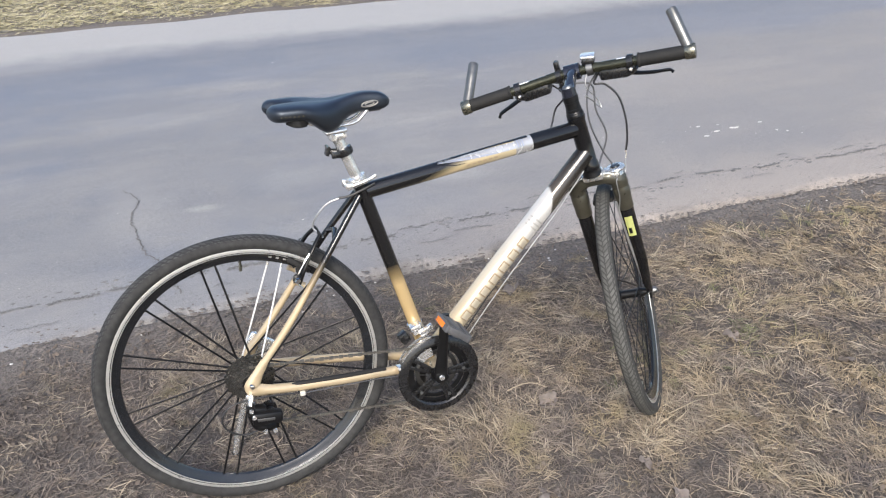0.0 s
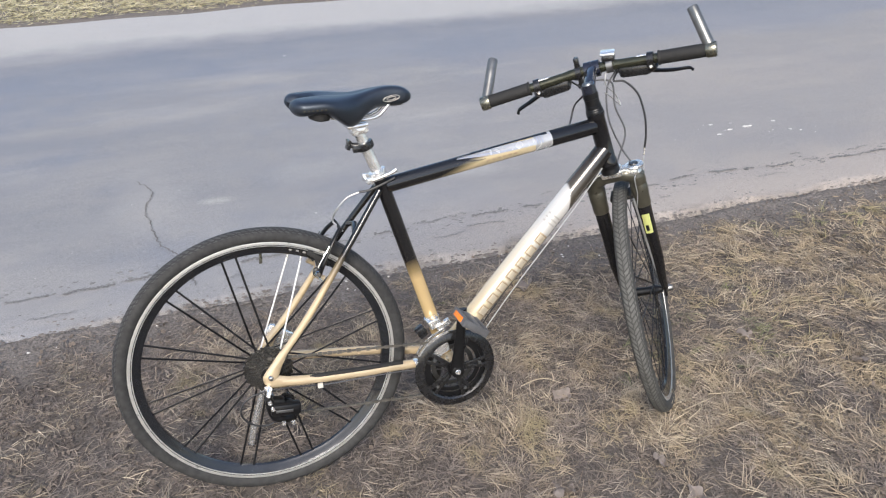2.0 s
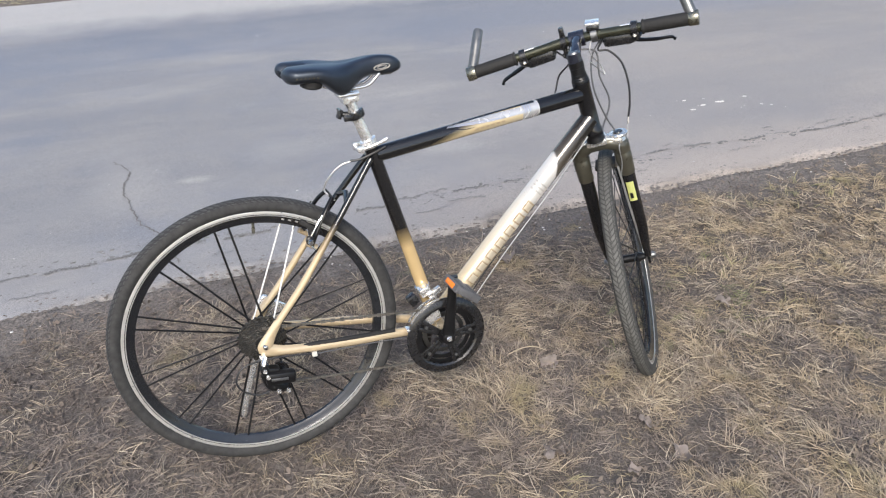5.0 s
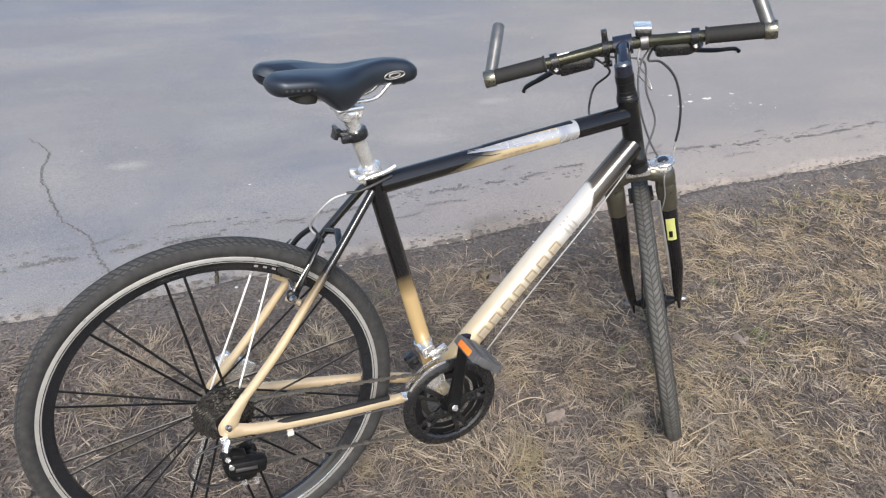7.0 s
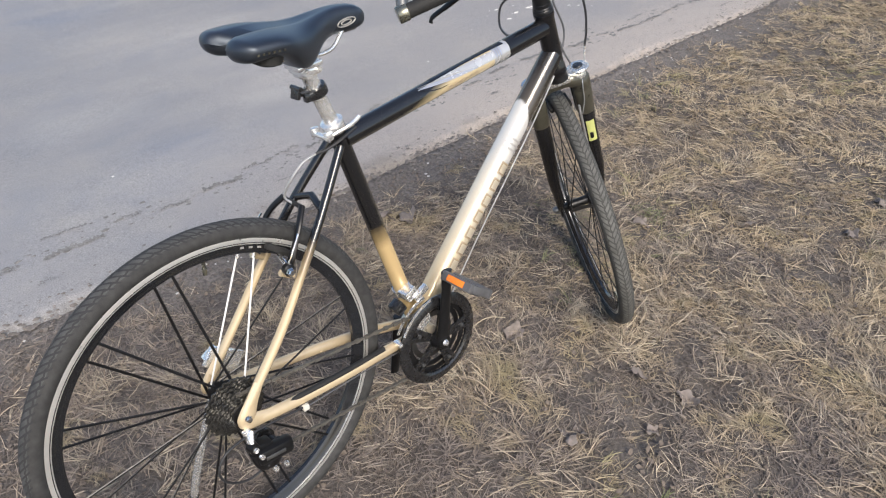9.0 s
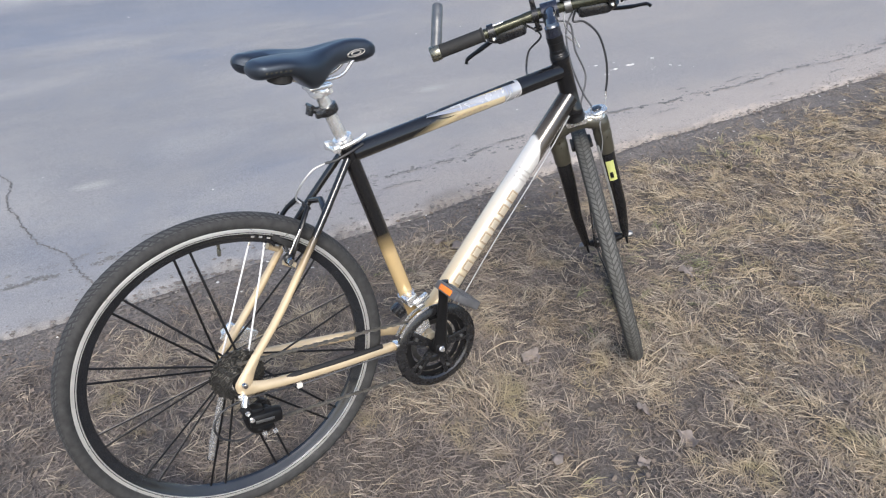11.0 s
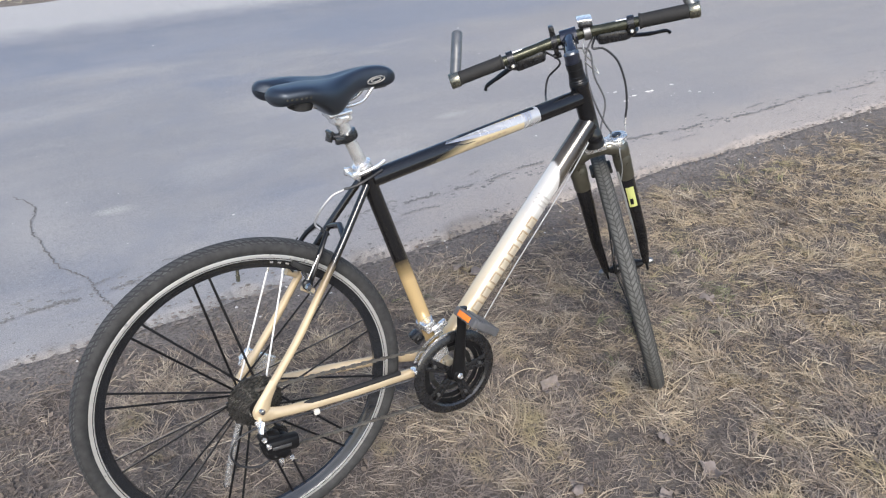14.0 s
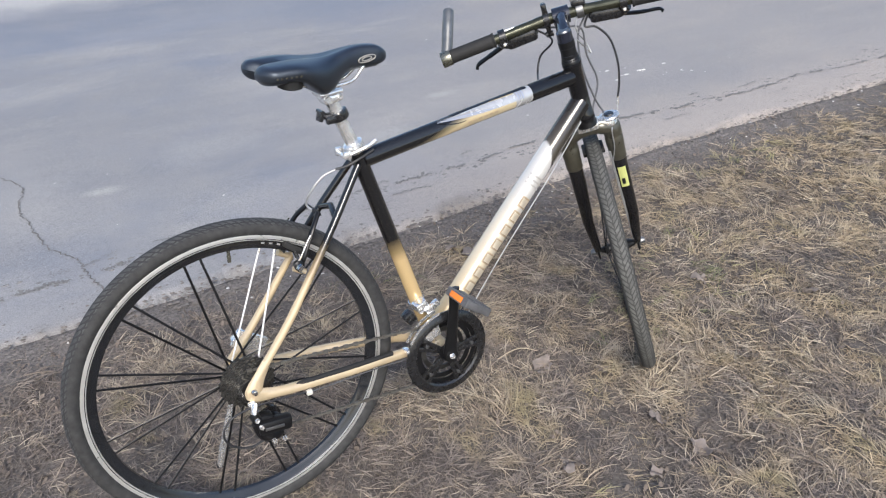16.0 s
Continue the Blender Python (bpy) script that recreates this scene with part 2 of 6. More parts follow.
def asphalt_material():
    m, nt, b = material("worn asphalt")
    co = object_coord(nt)
    sep = nt.nodes.new("ShaderNodeSeparateXYZ")
    nt.links.new(co, sep.inputs[0])
    stretch = nt.nodes.new("ShaderNodeMapping")
    stretch.inputs["Scale"].default_value = (0.35, 1.0, 1.0)
    nt.links.new(co, stretch.inputs[0])
    big = noise_at(nt, stretch.outputs[0], 1.1, 5)
    mid = noise_at(nt, co, 4.0, 8, 0.65)
    grit = noise_at(nt, co, 260, 3)
    col = ramp(nt, big, [(0.3, (0.20, 0.203, 0.218)), (0.5, (0.258, 0.257, 0.265)), (0.7, (0.33, 0.322, 0.318))])
    col = mix(nt, ramp(nt, mid, [(0.44, (0, 0, 0)), (0.70, (0.5, 0.5, 0.5))]), col, (0.39, 0.37, 0.345))
    # bluish streaks of reflected sky painted into the base colour
    sky_streak = noise_at(nt, stretch.outputs[0], 1.9, 7, 0.62)
    col = mix(nt, ramp(nt, sky_streak, [(0.46, (0, 0, 0)), (0.72, (0.5, 0.5, 0.5))]), col, (0.20, 0.208, 0.235))
    # sky reflection painted in as broad blue-grey patches; then pale dusty patches, and a warmer sandy tone towards +x
    blot = noise_at(nt, co, 0.85, 5, 0.6)
    col = mix(nt, ramp(nt, blot, [(0.46, (0, 0, 0)), (0.60, (0.72, 0.72, 0.72))]), col, (0.182, 0.202, 0.250))
    pale = nt.nodes.new("ShaderNodeMapping")
    pale.inputs["Location"].default_value = (3.7, 1.9, 5.0)
    nt.links.new(stretch.outputs[0], pale.inputs[0])
    col = mix(nt, ramp(nt, noise_at(nt, pale.outputs[0], 2.1, 6, 0.55), [(0.50, (0, 0, 0)), (0.66, (0.62, 0.62, 0.62))]), col, (0.375, 0.355, 0.335))
    side = math_node(nt, "SUBTRACT", math_node(nt, "MULTIPLY", sep.outputs[0], 0.26), math_node(nt, "MULTIPLY", sep.outputs[1], 0.13))
    col = mix(nt, ramp(nt, math_node(nt, "ADD", side, math_node(nt, "MULTIPLY", blot, 0.3)), [(0.0, (0, 0, 0)), (0.5, (0.68, 0.68, 0.68))]), col, (0.322, 0.294, 0.270))
    smear = nt.nodes.new("ShaderNodeMapping")
    smear.inputs["Location"].default_value = (8.1, 4.4, 2.0)
    nt.links.new(stretch.outputs[0], smear.inputs[0])
    col = mix(nt, ramp(nt, noise_at(nt, smear.outputs[0], 1.6, 5, 0.6), [(0.42, (0.5, 0.5, 0.5)), (0.55, (0, 0, 0))]), col, (0.225, 0.224, 0.232))
    # darker, bluish band towards the far side: sky sheen painted into the colour
    path = ramp(nt, math_node(nt, "DIVIDE", math_node(nt, "ADD", sep.outputs[1], math_node(nt, "MULTIPLY", math_node(nt, "SUBTRACT", big, 0.5), 2.2)), 8.0), [(0.44, (0, 0, 0)), (0.50, (0.62, 0.62, 0.62)), (0.58, (0.52, 0.52, 0.52)), (0.635, (0, 0, 0))])
    col = mix(nt, path, col, (0.175, 0.198, 0.25))
    # sand and dust lie along both edges
    wob = math_node(nt, "ADD", sep.outputs[1], math_node(nt, "MULTIPLY", math_node(nt, "SUBTRACT", noise_at(nt, co, 3.5, 6), 0.5), 0.5))
    near = ramp(nt, math_node(nt, "DIVIDE", wob, 8.0), [(0.0, (1, 1, 1)), (0.145, (0.85, 0.85, 0.85)), (0.19, (0.1, 0.1, 0.1)), (0.60, (0, 0, 0)), (0.66, (0.9, 0.9, 0.9))])
    sandy = ramp(nt, math_node(nt, "ADD", math_node(nt, "MULTIPLY", sep.outputs[0], 0.4), math_node(nt, "MULTIPLY", blot, 0.5)), [(0.18, (0.06, 0.06, 0.06)), (0.62, (1, 1, 1))])
    across_road = ramp(nt, math_node(nt, "DIVIDE", sep.outputs[1], 8.0), [(0.45, (0, 0, 0)), (0.5, (1, 1, 1))])
    near = mix(nt, 1.0, near, mix(nt, across_road, sandy, (1.0, 1.0, 1.0)), "MULTIPLY")
    col = mix(nt, near, col, mix(nt, across_road, (0.385, 0.338, 0.300), (0.45, 0.435, 0.42)))
    lip = ramp(nt, math_node(nt, "DIVIDE", wob, 8.0), [(0.0, (0.7, 0.7, 0.7)), (0.118, (0.55, 0.55, 0.55)), (0.130, (0, 0, 0))])
    col = mix(nt, lip, col, (0.19, 0.16, 0.13))
    # second dark bluish band, again the road's sheen put into its colour
    far_sheen = ramp(nt, math_node(nt, "DIVIDE", math_node(nt, "ADD", wob, math_node(nt, "MULTIPLY", big, 1.5)), 8.0), [(0.62, (0, 0, 0)), (0.68, (0.35, 0.35, 0.35)), (0.72, (0.25, 0.25, 0.25)), (0.76, (0, 0, 0))])
    col = mix(nt, far_sheen, col, (0.165, 0.175, 0.205))
    for px, py, rx, ry, weight in ((-0.48, 1.875, 0.10, 0.05, 0.75), (-0.78, 1.95, 0.20, 0.42, 0.35), (0.02, 2.05, 0.32, 0.20, 0.35), (1.27, 2.10, 0.12, 0.05, 0.6), (0.75, 1.78, 0.25, 0.10, 0.5)):
        dx = math_node(nt, "DIVIDE", math_node(nt, "SUBTRACT", sep.outputs[0], px), rx)
        dy = math_node(nt, "DIVIDE", math_node(nt, "SUBTRACT", sep.outputs[1], py), ry)
        far = math_node(nt, "SQRT", math_node(nt, "ADD", math_node(nt, "MULTIPLY", dx, dx), math_node(nt, "MULTIPLY", dy, dy)))
        far = math_node(nt, "ADD", far, math_node(nt, "MULTIPLY", math_node(nt, "SUBTRACT", mid, 0.5), 1.6))
        col = mix(nt, ramp(nt, far, [(0.3, (weight, weight, weight)), (1.0, (0, 0, 0))]), col, (0.40, 0.385, 0.365))
    pits = noise_at(nt, co, 48, 5, 0.7)
    col = mix(nt, ramp(nt, pits, [(0.30, (0.4, 0.4, 0.4)), (0.42, (0, 0, 0))]), col, (0.12, 0.118, 0.12))
    col = mix(nt, ramp(nt, pits, [(0.60, (0, 0, 0)), (0.74, (0.4, 0.4, 0.4))]), col, (0.42, 0.40, 0.385))
    col = mix(nt, ramp(nt, grit, [(0.40, (0.5, 0.5, 0.5)), (0.5, (0, 0, 0))]), col, (0.13, 0.128, 0.13))
    col = mix(nt, ramp(nt, grit, [(0.60, (0, 0, 0)), (0.72, (0.6, 0.6, 0.6))]), col, (0.46, 0.45, 0.43))
    nt.links.new(col, b.inputs["Base Color"])
    nt.links.new(math_node(nt, "ADD", 0.62, math_node(nt, "MULTIPLY", mid, 0.3)), b.inputs["Roughness"])
    bump(nt, b, math_node(nt, "ADD", grit, math_node(nt, "MULTIPLY", mid, 0.6)), 0.5, 0.003)
    return m


def straw_material(name, stops, rough=0.7, weathered=0.5, tufted=True):
    """Dead grass: each tuft has its own tone, each blade differs a little from it."""
    m, nt, b = material(name)
    one = nt.nodes.new("ShaderNodeNewGeometry").outputs["Random Per Island"]
    if tufted:
        tone = nt.nodes.new("ShaderNodeAttribute")
        tone.attribute_name = "tone"
        one = math_node(nt, "ADD", math_node(nt, "MULTIPLY", one, 0.45), math_node(nt, "MULTIPLY", tone.outputs["Fac"], 0.55))
    col = ramp(nt, one, stops)
    co = object_coord(nt)
    place = nt.nodes.new("ShaderNodeSeparateXYZ")
    nt.links.new(co, place.inputs[0])
    patch = math_node(nt, "ADD", noise_at(nt, co, 3.6, 4), math_node(nt, "MULTIPLY", math_node(nt, "SUBTRACT", 0.5, place.outputs[0]), 0.05))
    fibre = noise_at(nt, co, 160, 2)
    col = mix(nt, ramp(nt, patch, [(0.42, (0.0, 0.0, 0.0)), (0.58, (weathered, weathered, weathered))]), col, (0.20, 0.168, 0.158))
    gold = math_node(nt, "ADD", noise_at(nt, co, 6.5, 4), math_node(nt, "MULTIPLY", math_node(nt, "SUBTRACT", place.outputs[0], 0.4), 0.07))
    col = mix(nt, ramp(nt, gold, [(0.48, (0, 0, 0)), (0.66, (0.5, 0.5, 0.5))]), col, (0.48, 0.372, 0.225))
    olive = noise_at(nt, co, 6.3, 3)
    col = mix(nt, ramp(nt, olive, [(0.58, (0, 0, 0)), (0.72, (0.42, 0.42, 0.42))]), col, (0.225, 0.212, 0.10))
    col = mix(nt, math_node(nt, "MULTIPLY", fibre, 0.3), col, (0.16, 0.125, 0.085))
    nt.links.new(col, b.inputs["Base Color"])
    b.inputs["Roughness"].default_value = rough
    b.inputs["Specular IOR Level"].default_value = 0.35
    return m


SOIL = soil_material()
ASPHALT = asphalt_material()
STRAW = straw_material("dry straw", [(0.0, (0.15, 0.105, 0.072)), (0.3, (0.32, 0.258, 0.185)), (0.65, (0.49, 0.415, 0.305)), (1.0, (0.66, 0.58, 0.445))], 0.7, 0.4)
MAT_STRAW = straw_material("weathered straw", [(0.0, (0.052, 0.041, 0.036)), (0.35, (0.130, 0.107, 0.095)), (0.7, (0.245, 0.206, 0.172)), (1.0, (0.43, 0.372, 0.305))])
OUTER_STRAW = straw_material("outlying straw", [(0.0, (0.088, 0.078, 0.075)), (0.35, (0.158, 0.139, 0.128)), (0.7, (0.245, 0.216, 0.19)), (1.0, (0.365, 0.328, 0.285))], tufted=False)
GREEN = straw_material("pale green grass", [(0.0, (0.10, 0.13, 0.045)), (0.5, (0.17, 0.20, 0.075)), (1.0, (0.26, 0.27, 0.12))])
FAR_STRAW = straw_material("yellow-green verge grass", [(0.0, (0.36, 0.33, 0.18)), (0.35, (0.50, 0.455, 0.26)), (0.7, (0.64, 0.575, 0.36)), (1.0, (0.78, 0.71, 0.52))], 0.7, 0.12, tufted=False)
LITTER = simple("leaf litter", (0.135, 0.108, 0.088), 0.88, 0.0, 0.5, 40, 0.4)
CRUMBLE = simple("crumbled asphalt", (0.17, 0.165, 0.16), 0.95, 0.0, 0.4, 90, 0.6)
DIRT = simple("dark dirt in cracks", (0.14, 0.132, 0.125), 0.95, 0.0, 0.4, 90, 0.5)
LEAF = simple("dead leaf", (0.18, 0.152, 0.136), 0.8, 0.0, 0.35, 60, 0.6)
SOIL_CRUMB = simple("soil crumb", (0.165, 0.145, 0.13), 0.95, 0.0, 0.4, 70, 0.5)
STALK = simple("pale dry stalk", (0.40, 0.335, 0.235), 0.6, 0.0, 0.25, 80, 0.2)
WHITE_PAINT = simple("white spoke paint", (0.74, 0.74, 0.73), 0.35, 0.0, 0.08)
PALE_CHIP = simple("white chip", (0.62, 0.60, 0.565), 0.8, 0.0, 0.15, 40, 0.3)
STONE = simple("pale grit", (0.55, 0.53, 0.50), 0.85, 0.0, 0.25, 40, 0.5)


# ---- mesh helpers ----
def part(name, bm, mat, parent=None, label="", smooth=True):
    me = bpy.data.meshes.new(name)
    bmesh.ops.recalc_face_normals(bm, faces=bm.faces)
    bm.to_mesh(me)
    bm.free()
    me.materials.append(mat)
    if smooth:
        me.polygons.foreach_set("use_smooth", [True] * len(me.polygons))
        me.set_sharp_from_angle(angle=radians(38))
    ob = new(name, me)
    ob.parent = parent
    if label:
        tagged(ob, label)
    return ob


def V(*a):
    return Vector(a)


def spline(pts, n=8):
    """A smooth run of points through pts (Catmull-Rom)."""
    p = [Vector(q) for q in pts]
    p = [2 * p[0] - p[1]] + p + [2 * p[-1] - p[-2]]
    out = []
    for i in range(1, len(p) - 2):
        a, b, c, d = p[i - 1:i + 3]
        for k in range(n):
            t = k / n
            out.append(0.5 * (2 * b + (c - a) * t + (2 * a - 5 * b + 4 * c - d) * t * t + (3 * b - a - 3 * c + d) * t ** 3))
    out.append(p[-2])
    return out


def sweep(bm, pts, radius, seg=14, flat=1.0, up=None, caps=True):
    """A tube along pts; radius a number or one for each point; flat squeezes it across up."""
    pts = [Vector(p) for p in pts]
    radii = radius if isinstance(radius, (list, tuple)) else [radius] * len(pts)
    rings, ref = [], None
    for i, p in enumerate(pts):
        d = (pts[min(i + 1, len(pts) - 1)] - pts[max(i - 1, 0)]).normalized()
        if ref is None:
            ref = Vector(up) if up is not None else (V(0, 1, 0) if abs(d.y) < 0.9 else V(1, 0, 0))
        ref = (ref - d * ref.dot(d)).normalized()
        side = d.cross(ref)
        rings.append([bm.verts.new(p + radii[i] * (math.cos(a) * ref + math.sin(a) * side * flat)) for a in (2 * math.pi * k / seg for k in range(seg))])
    for a, b in zip(rings, rings[1:]):
        for k in range(seg):
            bm.faces.new((a[k], a[(k + 1) % seg], b[(k + 1) % seg], b[k]))
    if caps:
        bm.faces.new(rings[0][::-1])
        bm.faces.new(rings[-1])
    return bm


def tube(pts, radius, seg=14, flat=1.0, up=None):
    return sweep(bmesh.new(), pts, radius, seg, flat, up)


def lathe(bm, centre, axis, profile, seg=64, closed=True, uv=False, fwd=None):
    """Turns profile, a list of (radius, offset along axis), round axis through centre."""
    c, n = Vector(centre), Vector(axis).normalized()
    e1 = Vector(fwd) if fwd is not None else (V(1, 0, 0) if abs(n.x) < 0.9 else V(0, 0, 1))
    e1 = (e1 - n * e1.dot(n)).normalized()
    e2 = n.cross(e1)
    grid = []
    for k in range(seg):
        a = 2 * math.pi * k / seg
        e = math.cos(a) * e1 + math.sin(a) * e2
        grid.append([bm.verts.new(c + e * r + n * w) for r, w in profile])
    layer = bm.loops.layers.uv.new("UVMap") if uv else None
    m = len(profile)
    length = [0.0]
    for (r0, w0), (r1, w1) in zip(profile, profile[1:] + profile[:1]):
        length.append(length[-1] + math.hypot(r1 - r0, w1 - w0))
    mid = length[m // 2]
    rad = max(r for r, _ in profile)
    for k in range(seg):
        a, b = grid[k], grid[(k + 1) % seg]
        for i in range(m if closed else m - 1):
            j = (i + 1) % m
            f = bm.faces.new((a[i], b[i], b[j], a[j]))
            if uv:
                for loop, (kk, ii) in zip(f.loops, ((k, i), (k + 1, i), (k + 1, i + 1), (k, i + 1))):
                    loop[layer].uv = (2 * math.pi * rad * kk / seg, length[ii] - mid)
    if not closed:
        if profile[0][0] > 1e-6:
            bm.faces.new([g[0] for g in grid][::-1])
        if profile[-1][0] > 1e-6:
            bm.faces.new([g[-1] for g in grid])
    return bm


def disc(centre, axis, profile, seg=48, closed=False):
    return lathe(bmesh.new(), centre, axis, profile, seg, closed)


def block(bm, centre, size, turn=None, bevel=0.002):
    """A box with rounded edges; turn is a 3x3 matrix."""
    made = bmesh.ops.create_cube(bm, size=1.0)["verts"]
    rot = (turn or Matrix.Identity(3)).to_4x4()
    bmesh.ops.transform(bm, verts=made, matrix=Matrix.Translation(centre) @ rot @ Matrix.Diagonal((*size, 1)))
    if bevel:
        edges = list({e for v in made for e in v.link_edges})
        bmesh.ops.bevel(bm, geom=edges, offset=bevel, segments=2, affect="EDGES", profile=0.5)
    return bm


def basis(x, y):
    x = Vector(x).normalized()
    z = x.cross(Vector(y)).normalized()
    return Matrix((x, z.cross(x), z)).transposed()


# ---- ground and road ----
HOLLOWS = ((0.390, -0.372), (0.608, -0.415))      # trodden holes in the turf


def ground_z(x, y):
    """Height of the verge's soil, in metres."""
    z = 0.006 * np.sin(2.1 * x + 0.7) * np.cos(2.7 * y + 0.4) + 0.004 * np.sin(6.3 * x - 4.1 * y) + 0.003 * np.sin(13.0 * x + 9.0 * y + 1.0) - 0.008
    z = z + 0.030 * np.exp(-((x + 0.5) ** 2 / 0.35 + (y + 0.0) ** 2 / 0.25))
    z = z - 0.006 * np.exp(-((x - 0.7) ** 2 / 0.08 + (y + 0.05) ** 2 / 0.08))
    for hx, hy in HOLLOWS:
        z = z - 0.020 * np.exp(-((x - hx) ** 2 + (y - hy) ** 2) / 0.003)
    drop = np.clip((y - 0.97) / 0.12, 0, 1) * np.clip((6.4 - y) / 0.15, 0, 1)
    return z - 0.07 * drop


def sheet(name, xs, ys, height, mat):
    gx, gy = np.meshgrid(xs, ys)
    co = np.stack([gx, gy, height(gx, gy)], -1).reshape(-1, 3)
    n, m = len(xs), len(ys)
    idx = np.arange(n * m).reshape(m, n)
    quads = np.stack([idx[:-1, :-1], idx[:-1, 1:], idx[1:, 1:], idx[1:, :-1]], -1).reshape(-1, 4)
    me = bpy.data.meshes.new(name)
    me.from_pydata(co.tolist(), [], quads.tolist())
    me.polygons.foreach_set("use_smooth", [True] * len(me.polygons))
    me.materials.append(mat)
    return new(name, me)


far_out = [-400, -150, -60, -25, -12, -6]
ground = sheet("ground", np.array(far_out + list(np.linspace(-3.0, 5.5, 300)) + [7, 10, 15, 30, 70, 160, 400]),
               np.array(far_out + list(np.linspace(-2.5, 1.2, 150)) + [2, 4, 6] + list(np.linspace(6.15, 8, 30)) + [10, 15, 30, 70, 160, 400]), ground_z, SOIL)
tagged(ground, "grey-brown dry soil verge beside the road", "ground", kind="structure")


def near_edge(x):
    """The broken near edge of the asphalt: an uneven line at four sizes of chip."""
    rng = np.random.default_rng(77)
    y = 0.990 + 0.014 * np.sin(3.1 * x + 1.0)
    for step, size in ((0.31, 0.020), (0.11, 0.016), (0.037, 0.010), (0.014, 0.006)):
        knots = np.arange(-3.2, 5.8, step)
        y = y + np.interp(x, knots, rng.uniform(-size, size, len(knots)))
    return y


def road_mesh():
    xs = np.array(far_out + list(np.linspace(-3.0, 5.5, 1100)) + [7, 10, 15, 30, 70, 160, 400])
    vs = np.concatenate([[0.0, 0.004, 0.01, 0.02], np.linspace(0.035, 1.0, 60)])
    gx, gv = np.meshgrid(xs, vs)
    lo, hi = near_edge(gx), 6.22 + 0.03 * np.sin(1.7 * gx) + 0.02 * np.sin(5.1 * gx)
    gy = lo + (hi - lo) * gv
    gz = 0.004 * np.sin(0.9 * gx + 1.3 * gy) + 0.002 * np.sin(4.0 * gx - 3.0 * gy)
    gz = np.where(gv < 0.002, -0.05, gz - 0.012 * np.exp(-(gy - lo) / 0.05))
    co = np.stack([gx, gy, gz], -1).reshape(-1, 3)
    n, m = len(xs), len(vs)
    idx = np.arange(n * m).reshape(m, n)
    quads = np.stack([idx[:-1, :-1], idx[:-1, 1:], idx[1:, 1:], idx[1:, :-1]], -1).reshape(-1, 4)
    me = bpy.data.meshes.new("road")
    me.from_pydata(co.tolist(), [], quads.tolist())
    me.polygons.foreach_set("use_smooth", [True] * len(me.polygons))
    me.materials.append(ASPHALT)
    return new("road", me)


road = tagged(road_mesh(), "worn grey asphalt road with sandy crumbling edges", "road", kind="structure")


def crack(name, pts, width, seed, parent, mat=None):
    """A thin ragged run of dirt lying in an open crack of the asphalt."""
    rng = random.Random(seed)
    run = spline(pts, 14)
    bm = bmesh.new()
    left, right = [], []
    for i, p in enumerate(run):
        d = (run[min(i + 1, len(run) - 1)] - run[max(i - 1, 0)]).normalized()
        s = V(-d.y, d.x, 0)
        q = p + s * rng.uniform(-0.008, 0.008)
        w = width * rng.uniform(0.25, 1.0) * (0.3 if i in (0, len(run) - 1) else 1)
        z = 0.004 * math.sin(0.9 * q.x + 1.3 * q.y) + 0.002 * math.sin(4.0 * q.x - 3.0 * q.y) + 0.0035
        left.append(bm.verts.new((q.x + s.x * w, q.y + s.y * w, z)))
        right.append(bm.verts.new((q.x - s.x * w, q.y - s.y * w, z)))
    for i in range(len(run) - 1):
        bm.faces.new((left[i], left[i + 1], right[i + 1], right[i]))
    return part(name, bm, mat or DIRT, parent, smooth=False)


crack("crack", [(-0.83, 2.23, 0), (-0.765, 2.065, 0), (-0.80, 1.895, 0), (-0.774, 1.725, 0), (-0.742, 1.52, 0), (-0.665, 1.38, 0), (-0.654, 1.28, 0), (-0.62, 1.12, 0)], 0.0042, 3, road)
rc = random.Random(5)
for line_y, spread, low, high, gap in ((1.285, 0.030, 0.004, 0.012, 0.10), (1.36, 0.04, 0.002, 0.006, 0.75), (1.16, 0.040, 0.002, 0.006, 0.80)):
    x0 = -1.8
    while x0 < 4.6:
        run_len = rc.uniform(0.05, 0.20)
        y0 = line_y + 0.03 * math.sin(1.4 * x0) + rc.uniform(-spread, spread)
        crack("crack", [(x0 + run_len * q, y0 + rc.uniform(-0.010, 0.010), 0) for q in (0, 0.33, 0.66, 1)], rc.uniform(low, high), rc.randint(0, 9999), road, CRUMBLE)
        x0 += run_len + rc.uniform(0.0, gap)

# ---- the bicycle: x forward, y to its left, z up in its own plane ----
LEAN = math.asin(0.137)      # it leans on its kickstand
bicycle = new("bicycle")
bicycle.matrix_world = Matrix.Rotation(-LEAN, 4, "X")
tagged(bicycle, "black and gold trekking bicycle leaning on its kickstand in dry grass", "bicycle")
BIKE = bicycle
REAR = V(-0.457, 0, 0.370)
BB = V(0.004, 0, 0.278)
HEAD = V(0.454, 0, 0.828)
RAKE_ANGLE, STEER = radians(16.8), radians(55.4)
AX = V(-math.sin(RAKE_ANGLE), 0, math.cos(RAKE_ANGLE))          # steering axis, upward
FW = V(math.cos(RAKE_ANGLE), 0, math.sin(RAKE_ANGLE))
SH = FW * math.cos(STEER) + V(0, 1, 0) * math.sin(STEER)         # steered heading
SR = FW * math.sin(STEER) - V(0, 1, 0) * math.cos(STEER)         # steered right
BAR_TILT = radians(15.6)
BA = V(-math.sin(BAR_TILT), 0, math.cos(BAR_TILT))
BF = V(math.cos(BAR_TILT), 0, math.sin(BAR_TILT))
BH = BF * math.cos(STEER) + V(0, 1, 0) * math.sin(STEER)          # the same three directions at the bar
BR = BF * math.sin(STEER) - V(0, 1, 0) * math.cos(STEER)
